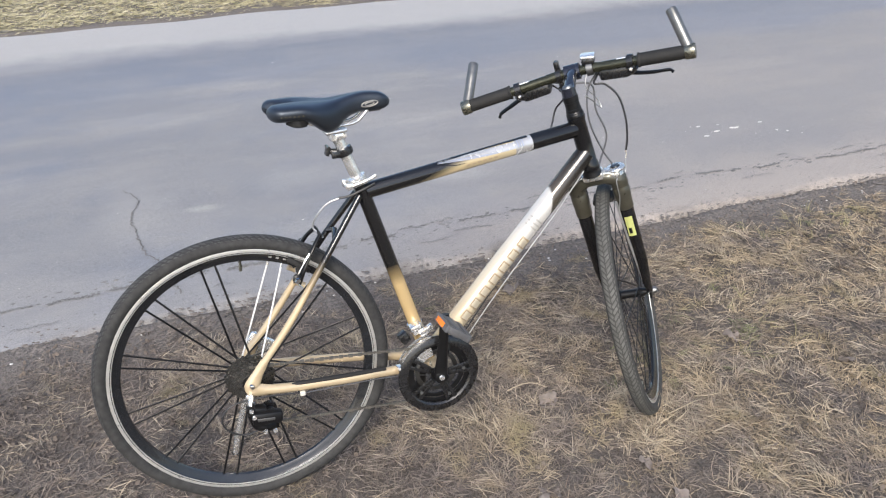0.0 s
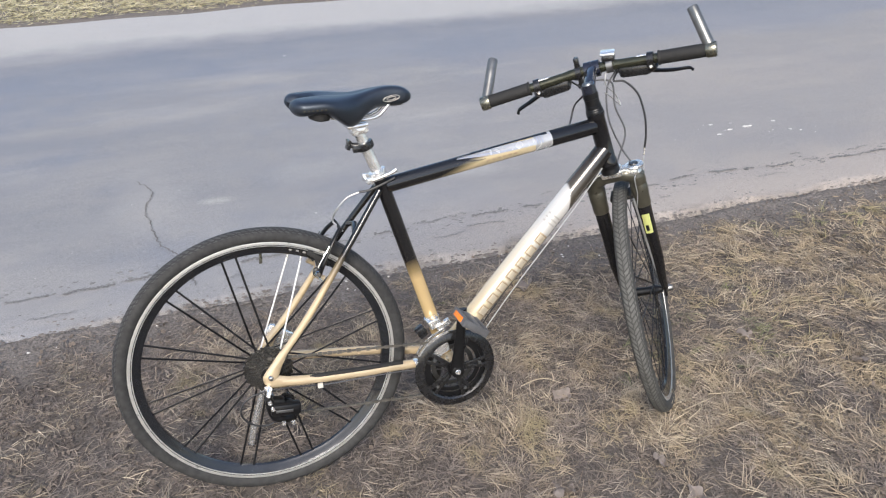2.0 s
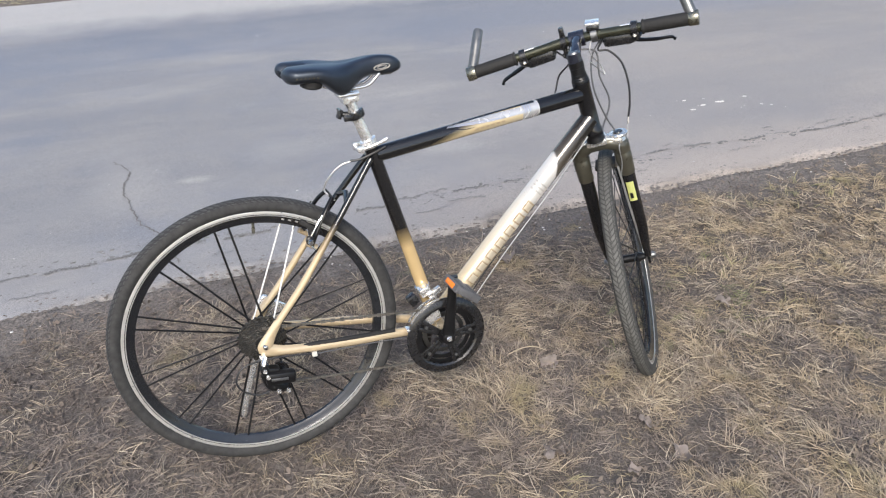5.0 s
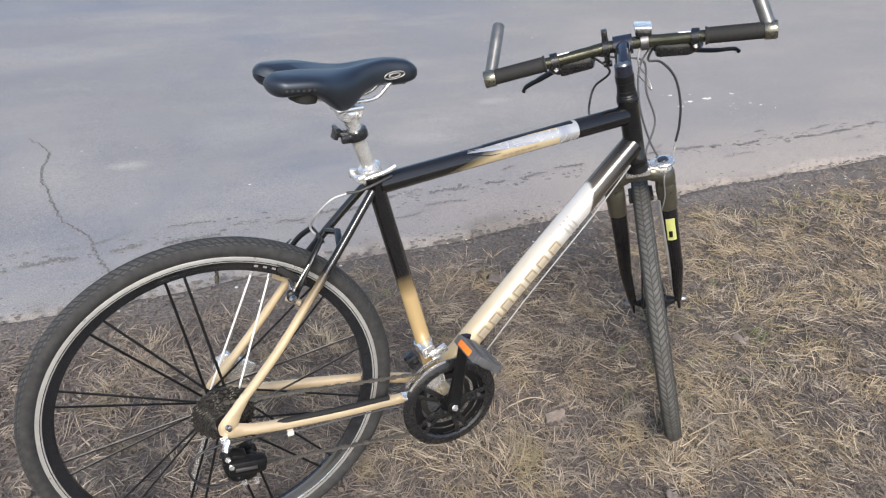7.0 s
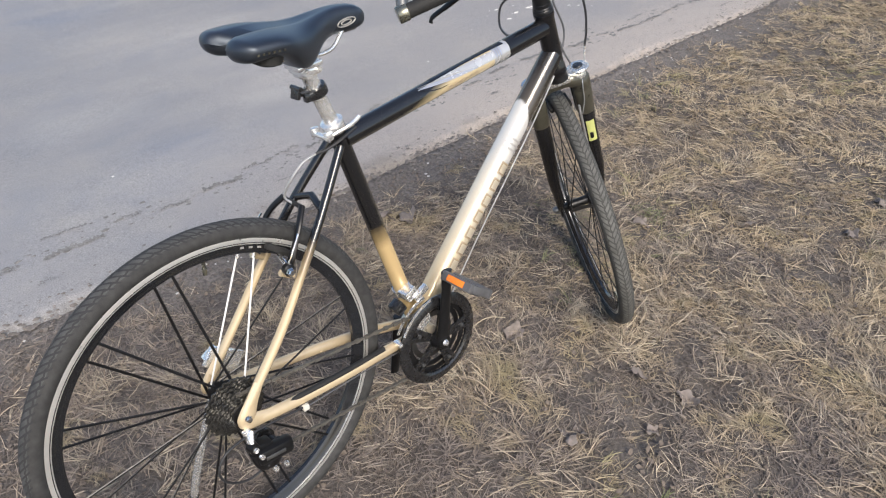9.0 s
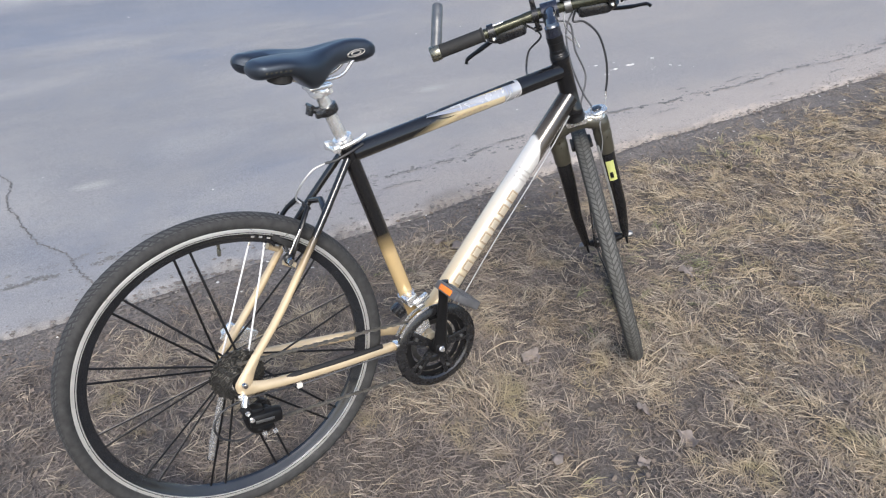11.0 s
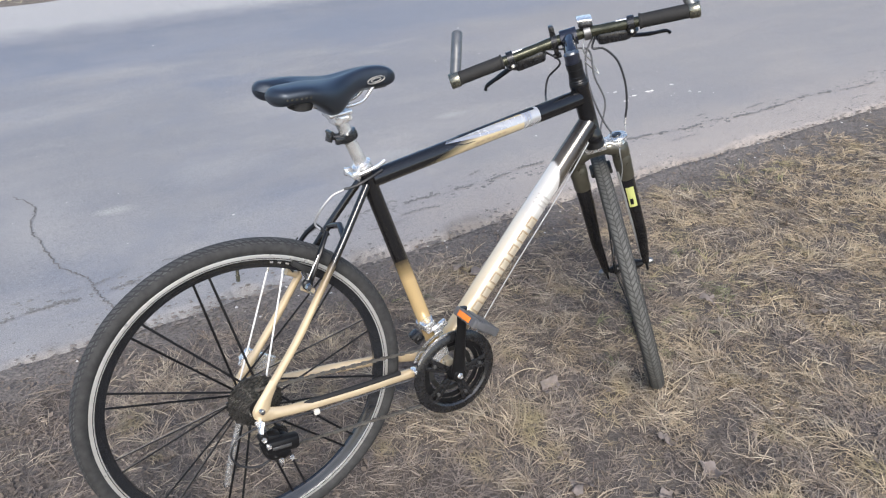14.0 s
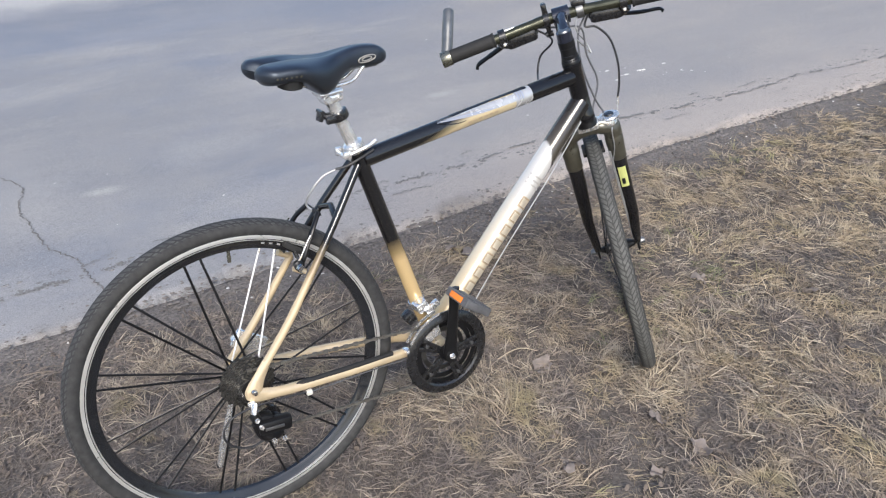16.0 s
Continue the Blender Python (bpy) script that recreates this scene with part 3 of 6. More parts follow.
FRONT = HEAD - AX * 0.545 + SH * 0.060
BAR = V(0.4645, 0.059, 0.9545)                                    # between the bar's ends

# frame
TT0, TT1 = V(-0.120, 0, 0.772), V(0.436, 0, 0.842)
DT0, DT1 = V(0.020, 0, 0.318), V(0.468, 0, 0.776)
ST0, ST1 = V(0.000, 0, 0.290), V(-0.134, 0, 0.797)
K, GO, SI = (0.010, 0.010, 0.011), (0.58, 0.42, 0.21), (0.58, 0.58, 0.58)
TT_PAINT = fade("top tube paint", TT0, TT1, [(0.0, K), (0.30, K), (0.36, (0.17, 0.14, 0.085)), (0.44, (0.56, 0.45, 0.27)), (1.0, (0.66, 0.56, 0.38))], 0.2, 7.0)
DT_PAINT = fade("down tube paint", DT0, DT1, [(0.0, (0.62, 0.48, 0.28)), (0.25, (0.68, 0.58, 0.42)), (0.48, (0.70, 0.64, 0.53)), (0.58, (0.62, 0.60, 0.56)), (0.745, (0.66, 0.645, 0.61)), (0.755, (0.085, 0.072, 0.057)), (0.85, (0.055, 0.048, 0.041)), (0.95, (0.016, 0.015, 0.015)), (1.0, (0.012, 0.012, 0.013))], 0.3, 1.9)
ST_PAINT = fade("seat tube paint", ST0, ST1, [(0.0, GO), (0.46, GO), (0.50, (0.30, 0.22, 0.11)), (0.57, K), (1.0, K)], 0.2, 0.0)
SS_PAINT = fade("seat stay paint", (-0.45, 0, 0.385), (-0.135, 0, 0.765), [(0.0, (0.60, 0.485, 0.32)), (0.44, (0.59, 0.46, 0.28)), (0.66, K), (1.0, K)], 0.2, 0.0)
part("top_tube", tube([TT0, TT0.lerp(TT1, 0.5), TT1], [0.0195, 0.0195, 0.0205], 24), TT_PAINT, BIKE, "black top tube fading to gold and silver")
part("down_tube", tube([DT0, DT0.lerp(DT1, 0.5), DT1], [0.0255, 0.0265, 0.0255], 24), DT_PAINT, BIKE, "champagne down tube, black towards the head")
part("seat_tube", tube([ST0, ST1 + (ST1 - ST0).normalized() * 0.0], 0.0172, 24), ST_PAINT, BIKE, "black seat tube fading to gold")
part("head_tube", disc(HEAD, AX, [(0.020, -0.098), (0.0235, -0.096), (0.0235, -0.082), (0.0215, -0.078), (0.0215, 0.038), (0.0232, 0.042), (0.0232, 0.050), (0.02, 0.052)], 32), BLACK_PAINT, BIKE)
part("headset_ring", disc(HEAD + AX * 0.054, AX, [(0.017, -0.004), (0.0225, -0.003), (0.0225, 0.004), (0.021, 0.006), (0.0215, 0.008), (0.0195, 0.012)], 32), BLACK_METAL, BIKE)
part("headset_ring", disc(HEAD - AX * 0.105, AX, [(0.019, -0.008), (0.0235, -0.006), (0.0245, 0.006), (0.02, 0.008)], 32), BLACK_METAL, BIKE)
part("bottom_bracket", disc(BB, (0, 1, 0), [(0.012, -0.04), (0.020, -0.039), (0.021, -0.034), (0.021, 0.034), (0.020, 0.039), (0.012, 0.04)], 28), CHAMPAGNE, BIKE, "champagne bottom bracket shell")
for s in (-1, 1):
    part("seat_stay", tube(spline([(-0.448, s * 0.066, 0.388), (-0.36, s * 0.065, 0.490), (-0.30, s * 0.060, 0.568), (-0.225, s * 0.047, 0.664), (-0.140, s * 0.019, 0.768)], 5), [0.0095] * 8 + [0.0088] * 13, 14, 0.9), SS_PAINT, BIKE, "gold seat stay, black near the seat")
    part("chain_stay", tube(spline([(-0.445, s * 0.066, 0.352), (-0.38, s * 0.066, 0.340), (-0.24, s * 0.058, 0.322), (-0.12, s * 0.044, 0.306), (-0.01, s * 0.026, 0.284)], 5), 0.0105, 14, 1.15), GOLD, BIKE, "gold chain stay")
    bm = bmesh.new()
    sweep(bm, spline([(-0.418, s * 0.067, 0.424), (-0.440, s * 0.068, 0.394), (-0.458, s * 0.069, 0.366), (-0.466, s * 0.069, 0.350)], 4), [0.0098, 0.0105, 0.0115, 0.012, 0.013, 0.0145, 0.016, 0.017, 0.0175, 0.0165, 0.014, 0.012, 0.009], 14, 0.55, (1, 0, 0.3))
    sweep(bm, spline([(-0.462, s * 0.069, 0.360), (-0.440, s * 0.068, 0.352), (-0.405, s * 0.067, 0.344), (-0.370, s * 0.066, 0.339)], 4), [0.014, 0.0165, 0.0175, 0.017, 0.016, 0.015, 0.014, 0.013, 0.0125, 0.012, 0.0118, 0.0115, 0.0112], 14, 0.55, (0.2, 0, 1))
    part("dropout", bm, GOLD, BIKE, "champagne gold dropout plate")
    part("brake_boss", tube([(-0.300, s * 0.050, 0.585), (-0.322, s * 0.048, 0.600)], 0.007, 12), GOLD, BIKE)
part("stay_bridge", tube([(-0.215, -0.045, 0.676), (-0.205, 0.0, 0.690), (-0.215, 0.045, 0.676)], 0.007, 12), BLACK_PAINT, BIKE)
bm = bmesh.new()
sweep(bm, spline([(-0.37, -0.068, 0.3465), (-0.24, -0.061, 0.3325), (-0.13, -0.048, 0.318)], 6), [0.0035] + [0.0062] * 12, 12, 0.9)
part("chain_stay_protector", bm, BLACK_RUBBER, BIKE, "black rubber chain stay protector")
part("chain_stay_stop", block(bmesh.new(), (-0.345, -0.078, 0.322), (0.013, 0.01, 0.011), None, 0.002), WHITE_MARK, BIKE)

# decals: lettering on the tubes is shown as plain bars
axis_d = (DT1 - DT0).normalized()
up_d = V(-axis_d.z, 0, axis_d.x)
axis_t = (TT1 - TT0).normalized()
up_t = V(-axis_t.z, 0, axis_t.x)


def tube_patch(name, start, end, edges, lift, mat, label="", ends=(TT0, TT1), radii=(0.0197, 0.0205), up=up_t):
    """A thin painted patch on a tube; edges(t) gives its lowest and highest angle from the right side, in degrees."""
    bm = bmesh.new()
    rows = []
    steps = 24 if end - start > 0.1 else 4
    for i in range(steps + 1):
        t = i / steps
        f = start + (end - start) * t
        a0, a1 = edges(t)
        r = radii[0] + (radii[1] - radii[0]) * f + lift
        rows.append([bm.verts.new(ends[0].lerp(ends[1], f) + r * (-V(0, 1, 0) * math.cos(a) + up * math.sin(a))) for a in (radians(a0 + (a1 - a0) * k / 8) for k in range(9))])
    for a, b in zip(rows, rows[1:]):
        for k in range(8):
            bm.faces.new((a[k], a[k + 1], b[k + 1], b[k]))
    return part(name, bm, mat, BIKE, label)


DOWN = dict(ends=(DT0, DT1), radii=(0.0262, 0.0262), up=up_d)
for k in range(8):
    f = 0.10 + 0.062 * k
    tube_patch("decal_bar", f, f + 0.046, lambda t: (-32, 26), 0.0006, DECAL_GOLD, **DOWN)
    tube_patch("decal_fill", f + 0.007, f + 0.039, lambda t: (-24, 18), 0.0010, CHAMPAGNE, **DOWN)
tube_patch("dark_flash_decal", 0.055, 0.16, lambda t: (-62 + 12 * t, -52 + 8 * t), 0.0006, BLACK_PAINT, **DOWN)
for k in range(3):
    tube_patch("decal_line", 0.625 + 0.018 * k, 0.632 + 0.018 * k, lambda t: (-50, 60), 0.0006, DECAL_GREY, **DOWN)

part("head_end_band", tube([TT0.lerp(TT1, 0.775), TT1], [0.0206, 0.0210], 24), BLACK_PAINT, BIKE, "black band of the top tube")
tube_patch("silver_band", 0.690, 0.776, lambda t: (-70, 150), 0.0003, SILVER_PAINT, "silver band on the top tube")
tube_patch("swoosh_decal", 0.325, 0.70, lambda t: (56 - 52 * t ** 0.8 - 10 * math.sin(math.pi * t), 58 + 10 * math.sin(math.pi * t) - 4 * t), 0.0005, SILVER_PAINT, "silver swoosh decal")
tube_patch("dark_edge_decal", 0.40, 0.76, lambda t: (61 + 8 * math.sin(math.pi * t), 128), 0.0004, BLACK_PAINT)
for low, high, shade in ((0.10, 0.17, DECAL_BLUE), (0.32, 0.42, DECAL_BLUE), (0.58, 0.66, DECAL_GREY), (-0.10, 0.0, BLACK_PAINT)):
    tube_patch("decal_line", 0.33, 0.60 if low > 0 else 0.45, lambda t, u=low, w=high: tuple(54 - 46 * t ** 0.8 - 10 * math.sin(math.pi * t) + q * (10 + 40 * math.sin(math.pi * min(1, 0.15 + 0.8 * t))) for q in (u, w)), 0.0009, shade)
for k in range(6):
    c = TT0.lerp(TT1, 0.46 + k * 0.026)
    n = (V(0, -0.97, 0) - up_t * 0.22).normalized()
    w = n.cross(axis_t)
    part("decal_bar", block(bmesh.new(), c + n * 0.0203, (0.009, 0.004, 0.001), Matrix((axis_t, w, n)).transposed(), 0), DECAL_GOLD, BIKE, smooth=False)
for k in range(3):
    tube_patch("band_line", 0.700 + k * 0.012, 0.705 + k * 0.012, lambda t: (5, 62), 0.0011, DECAL_BLUE)

# seat post and saddle
sp = V(-0.3227, 0, 0.9465).normalized()
P0 = V(-0.134, 0, 0.797)
part("seat_post", tube([P0 - sp * 0.05, P0 + sp * 0.118], 0.0138, 24), SILVER, BIKE, "scratched silver seat post")
part("seat_clamp", disc(P0 + sp * 0.006, sp, [(0.0175, -0.011), (0.0215, -0.010), (0.0215, 0.009), (0.016, 0.011)], 28), SILVER, BIKE)
bm = bmesh.new()
sweep(bm, spline([P0 + V(-0.020, -0.024, -0.002), P0 + V(0.005, -0.031, 0.006), P0 + V(0.022, -0.031, 0.011), P0 + V(0.036, -0.030, 0.017)], 5), [0.0026] * 6 + [0.0034] * 10, 10, 1.3)
sweep(bm, [P0 + V(-0.030, -0.020, -0.006), P0 + V(-0.030, 0.024, -0.006)], 0.0055, 10)
block(bm, P0 + V(-0.026, -0.017, -0.004), (0.016, 0.012, 0.016), None, 0.003)
block(bm, P0 + V(-0.028, 0.022, -0.004), (0.016, 0.012, 0.018), None, 0.003)
part("quick_release_lever", bm, SILVER, BIKE, "chromed seat quick release lever")
RB = P0 + sp * 0.082
part("reflector_bracket", disc(RB, sp, [(0.0145, -0.009), (0.0205, -0.008), (0.0215, 0.0), (0.0205, 0.008), (0.0145, 0.009)], 28), BLACK_PLASTIC, BIKE, "black clamp of a missing reflector")
bm = bmesh.new()
sweep(bm, [RB + V(-0.015, 0, 0), RB + V(-0.034, 0.003, 0.004)], [0.0085, 0.0065], 10)
sweep(bm, [RB + V(-0.036, -0.012, 0.013), RB + V(-0.036, 0.016, 0.013)], 0.0045, 10)
block(bm, RB + V(-0.038, 0.003, 0.004), (0.008, 0.020, 0.020), basis((1, 0.1, -0.3), (0, 1, 0)), 0.002)
block(bm, RB + V(-0.022, -0.012, -0.004), (0.02, 0.012, 0.014), None, 0.002)
part("bracket_arm", bm, BLACK_PLASTIC, BIKE)
HD = P0 + sp * 0.118
bm = bmesh.new()
block(bm, HD + V(0, 0, 0.004), (0.040, 0.034, 0.018), basis(V(1, 0, 0.1), (0, 1, 0)), 0.005)
block(bm, HD + V(-0.004, 0, 0.016), (0.050, 0.046, 0.010), basis(V(1, 0, 0.05), (0, 1, 0)), 0.003)
sweep(bm, [HD + V(-0.012, -0.026, 0.004), HD + V(-0.012, 0.026, 0.004)], 0.007, 12)
sweep(bm, [HD + V(0.014, -0.022, 0.006), HD + V(0.014, 0.022, 0.006)], 0.005, 12)
part("saddle_clamp", bm, SILVER, BIKE, "silver saddle clamp")

S0, S1 = -0.328, -0.042          # rear and nose of the saddle


def saddle_shell():
    """A closed padded body lofted from rear to nose; the rear is cleft in two lobes."""
    n, m = 56, 48
    bm = bmesh.new()
    rings = []
    for i in range(n):
        t = i / (n - 1)
        t = 0.5 - 0.5 * math.cos(math.pi * t)
        if t < 0.24:
            hw = 0.084 - 0.006 * ((0.24 - t) / 0.24) ** 2
        else:
            u = (t - 0.24) / 0.76
            hw = 0.0225 + 0.0615 * (0.5 + 0.5 * math.cos(math.pi * min(1, u / 0.78))) ** 1.15
        top = 1.006 - 0.008 * math.exp(-((t - 0.50) / 0.17) ** 2) - 0.012 * max(0, (t - 0.75) / 0.25) ** 2
        low = top - 0.034 - 0.034 * math.exp(-((t - 0.47) / 0.15) ** 2) * 1.12 - 0.006 * math.exp(-((t - 0.1) / 0.12) ** 2) - 0.011 * math.exp(-((t - 0.80) / 0.16) ** 2)
        round_end = 1.0
        if t < 0.075:
            round_end = max(0.22, math.sqrt(1 - ((0.075 - t) / 0.075) ** 2))
        if t > 0.90:
            round_end = max(0.06, math.sqrt(1 - ((t - 0.90) / 0.10) ** 2))
        mid = low + (top - low) * 0.52
        w = hw * (round_end ** 0.5 if t < 0.5 else round_end)
        ring = []
        for j in range(m):
            a = 2 * math.pi * j / m
            ca, sa = math.cos(a), math.sin(a)
            y = w * math.copysign(abs(ca) ** 0.62, ca)
            if sa >= 0:
                z = mid + (top - mid) * sa ** 0.75 * round_end
            else:
                z = mid + (low - mid) * min(1, abs(sa) ** 0.5) * round_end
                y *= 1 - 0.10 * abs(sa)
            back = max(0, 1 - t / 0.42)
            if sa > 0:
                z -= 0.017 * math.exp(-(y / 0.017) ** 2) * back + 0.004 * math.exp(-(y / 0.010) ** 2) * math.exp(-((t - 0.45) / 0.2) ** 2)
            x = S0 + (S1 - S0) * t + 0.040 * math.exp(-(y / 0.019) ** 2) * max(0, 1 - t / 0.34) + 0.012 * (abs(y) / 0.084) ** 4 * back
            ring.append(bm.verts.new((x, y, z)))
        rings.append(ring)
    for a, b in zip(rings, rings[1:]):
        for j in range(m):
            bm.faces.new((a[j], a[(j + 1) % m], b[(j + 1) % m], b[j]))
    bm.faces.new(rings[0][::-1])
    bm.faces.new(rings[-1])
    return bm


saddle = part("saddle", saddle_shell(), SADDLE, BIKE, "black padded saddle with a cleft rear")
for s in (-1, 1):
    part("saddle_rail", tube(spline([(-0.090, s * 0.012, 0.974), (-0.104, s * 0.016, 0.960), (-0.135, s * 0.021, 0.940), (-0.20, s * 0.022, 0.942), (-0.255, s * 0.026, 0.960), (-0.280, s * 0.036, 0.976)], 5), 0.0036, 10), SILVER, saddle, "silver steel saddle rail")
    bm = bmesh.new()
    lathe(bm, (-0.262, s * 0.042, 0.974), (0.2, 0, 1), [(0.012, -0.022), (0.023, -0.018), (0.026, -0.004), (0.022, 0.012), (0.018, 0.02)], 20, False)
    part("saddle_spring", bm, BLACK_RUBBER, saddle, "black elastomer block")
    bm = bmesh.new()
    for ring, r in ((0, 1.0), (1, 0.55)):
        pts = [V(-0.094 + 0.019 * r * math.cos(a), 0, 0.979 + 0.0062 * r * math.sin(a) + 0.10 * 0.019 * r * math.cos(a)) for a in [2 * math.pi * k / 28 for k in range(29)]]
        half = [0.0232 + 1.1 * max(0, -0.104 - p.x) ** 1.5 for p in pts]
        sweep(bm, [V(p.x, s * (h + 0.0012), p.z) for p, h in zip(pts, half)], 0.0012, 6, caps=False)
    part("emblem", bm, DECAL_GREY, saddle, "grey oval emblem outline")
for k in range(6):
    part("lettering_bar", block(bmesh.new(), (-0.300 + k * 0.009, -0.0835 - 0.0002 * k, 0.984 - 0.0004 * k), (0.004, 0.0008, 0.003), None, 0), FORK_GREY, saddle, smooth=False)
part("nose_clip", block(bmesh.new(), (-0.080, 0, 0.962), (0.03, 0.022, 0.008), None, 0.003), GREY_METAL, saddle)


# wheels
def wheel(centre, axle, start, silver, rear):
    """Rim, tyre, hub and 24 paired spokes; axle points to the wheel's right side, start is the direction of angle 0."""
    n = Vector(axle).normalized()
    e1 = Vector(start).normalized()
    e2 = n.cross(e1)
    rim = lathe(bmesh.new(), centre, n, [(0.3185, -0.0120), (0.3185, -0.0095), (0.312, -0.0090), (0.312, 0.0090), (0.3185, 0.0095), (0.3185, 0.0120), (0.3060, 0.0122), (0.3050, 0.0112), (0.2950, 0.0085), (0.2875, 0.0040), (0.2870, -0.0040), (0.2950, -0.0085), (0.3050, -0.0112), (0.3060, -0.0122)], 96, True)
    whole = part("rear_wheel" if rear else "front_wheel", rim, RIM_BLACK, BIKE, "black deep-section wheel rim with a bare brake track")
    for s in (-1, 1):
        part("brake_track", lathe(bmesh.new(), Vector(centre) + n * 0.0121 * s, n, [(0.3190, -0.0006), (0.3184, 0.0010), (0.3160, 0.0017), (0.3128, 0.0013), (0.3096, 0.0017), (0.3070, 0.0010), (0.3064, -0.0006)], 96, True), RIM_TRACK, whole, "worn silver brake track")
        part("track_groove", lathe(bmesh.new(), Vector(centre) + n * 0.0138 * s, n, [(0.3105, -0.0007), (0.3105, 0.0004), (0.3092, 0.0004), (0.3092, -0.0007)], 96, True), RIM_BLACK, whole)
    prof = []
    for k in range(25):
        a = radians(-148 + 296 * k / 24)
        prof.append((0.3315 + 0.0185 * math.cos(a) * (0.98 if abs(math.degrees(a)) < 40 else 1.0), 0.0198 * math.sin(a)))
    part("tyre", lathe(bmesh.new(), centre, n, prof, 144, True, True, e1), TYRE if rear else DUSTY_TYRE, whole, "dusty black treaded tyre")
    hub = bmesh.new()
    w = 0.062 if rear else 0.048
    fl = 0.022 if rear else 0.018
    lathe(hub, centre, n, [(0.006, -w), (0.0075, -w), (0.010, -w + 0.008), (0.012, -0.036), (fl, -0.034), (fl, -0.030), (0.013, -0.026), (0.012, 0.0), (0.013, 0.020), (fl, 0.023), (fl, 0.027), (0.014, 0.030), (0.010, w - 0.006), (0.0075, w), (0.004, w)], 24, False)
    part("hub", hub, BLACK_METAL, whole)
    spoke_mesh = {}
    for k in range(12):
        for j in (-1, 1):
            ang = radians((69 if rear else 20) + 30.5 * k * (1 if k < 6 else 1) + 3.25 * j) if rear else radians(20 + 30 * k + 3.25 * j)
            out = e1 * math.cos(ang) + e2 * math.sin(ang)
            tang = -e1 * math.sin(ang) + e2 * math.cos(ang)
            side = -1 if j > 0 else 1
            a = Vector(centre) + n * (0.025 if side > 0 else -0.032) + out * 0.012 + tang * 0.017 * j
            b = Vector(centre) + out * 0.289
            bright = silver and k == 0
            sp_ob = part("spoke", sweep(bmesh.new(), [a, a.lerp(b, 0.1), b], 0.0020 if bright else 0.0026, 6, 0.5, tang), WHITE_PAINT if bright else BLACK_METAL, whole, "white spoke" if bright else "")
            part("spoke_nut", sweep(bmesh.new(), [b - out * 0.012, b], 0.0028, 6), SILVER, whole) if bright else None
    va = radians(85 if rear else 215)
    out = e1 * math.cos(va) + e2 * math.sin(va)
    part("valve", sweep(bmesh.new(), [Vector(centre) + out * 0.289, Vector(centre) + out * 0.276, Vector(centre) + out * 0.275, Vector(centre) + out * 0.262], [0.0035, 0.0035, 0.0044, 0.0038], 10), BAR_CAP, whole, "dull brass valve")
    return whole


rear_wheel = wheel(REAR, (0, -1, 0), (1, 0, 0), True, True)
front_wheel = wheel(FRONT, SR, SH, False, False)
# cassette, innermost sprocket first
for k, r in enumerate((0.058, 0.052, 0.046, 0.041, 0.036, 0.031, 0.027, 0.024)):
    bm = bmesh.new()
    c = REAR + V(0, -0.028 - 0.0042 * k, 0)
    teeth = int(r / 0.0021)
    count = teeth * 4
    rows = []
    for i in range(count):
        a = 2 * math.pi * i / count
        rr = r + (0.0022 if i % 4 in (1, 2) else -0.0012)
        rows.append([bm.verts.new(c + V(q * math.cos(a), y, q * math.sin(a))) for q, y in ((r - 0.009, 0), (rr, 0), (rr, -0.0016), (r - 0.009, -0.0016))])
    for i in range(count):
        p, q = rows[i], rows[(i + 1) % count]
        for s in range(4):
            bm.faces.new((p[s], p[(s + 1) % 4], q[(s + 1) % 4], q[s]))
    part("sprocket", bm, SPROCKET_STEEL, rear_wheel, smooth=False)
part("sprocket_carrier", disc(REAR + V(0, -0.044, 0), (0, 1, 0), [(0.012, -0.018), (0.021, -0.017), (0.021, 0.017), (0.030, 0.018), (0.012, 0.019)], 24), BLACK_METAL, rear_wheel)
for n in range(6):
    a = radians(56 + 3.2 * n)
    out, tan = V(math.cos(a), 0, math.sin(a)), V(-math.sin(a), 0, math.cos(a))
    part("rim_lettering_bar", block(bmesh.new(), REAR + out * 0.3005 + V(0, -0.0112, 0), (0.007, 0.0012, 0.0035), basis(tan, (0, 1, 0)), 0), DECAL_GREY, rear_wheel, smooth=False)
part("axle_nut", disc(REAR + V(0, -0.074, 0), (0, 1, 0), [(0.002, -0.010), (0.005, -0.009), (0.0078, -0.002), (0.0085, 0.006)], 16), CHROME, BIKE)
part("axle_nut", disc(REAR + V(0, 0.074, 0), (0, 1, 0), [(0.0085, -0.006), (0.0085, 0.0), (0.007, 0.007), (0.003, 0.008)], 12), GREY_METAL, BIKE)


# crankset
def ring_of_arms(centre, r_in, r_out, width, thick, count, phase):
    bm = bmesh.new()
    for k in range(count):
        a = phase + 2 * math.pi * k / count
        out = V(math.cos(a), 0, math.sin(a))
        block(bm, Vector(centre) + out * (r_in + r_out) / 2, (r_out - r_in, thick, width), basis(out, (0, 1, 0)), 0.0015)
    return bm


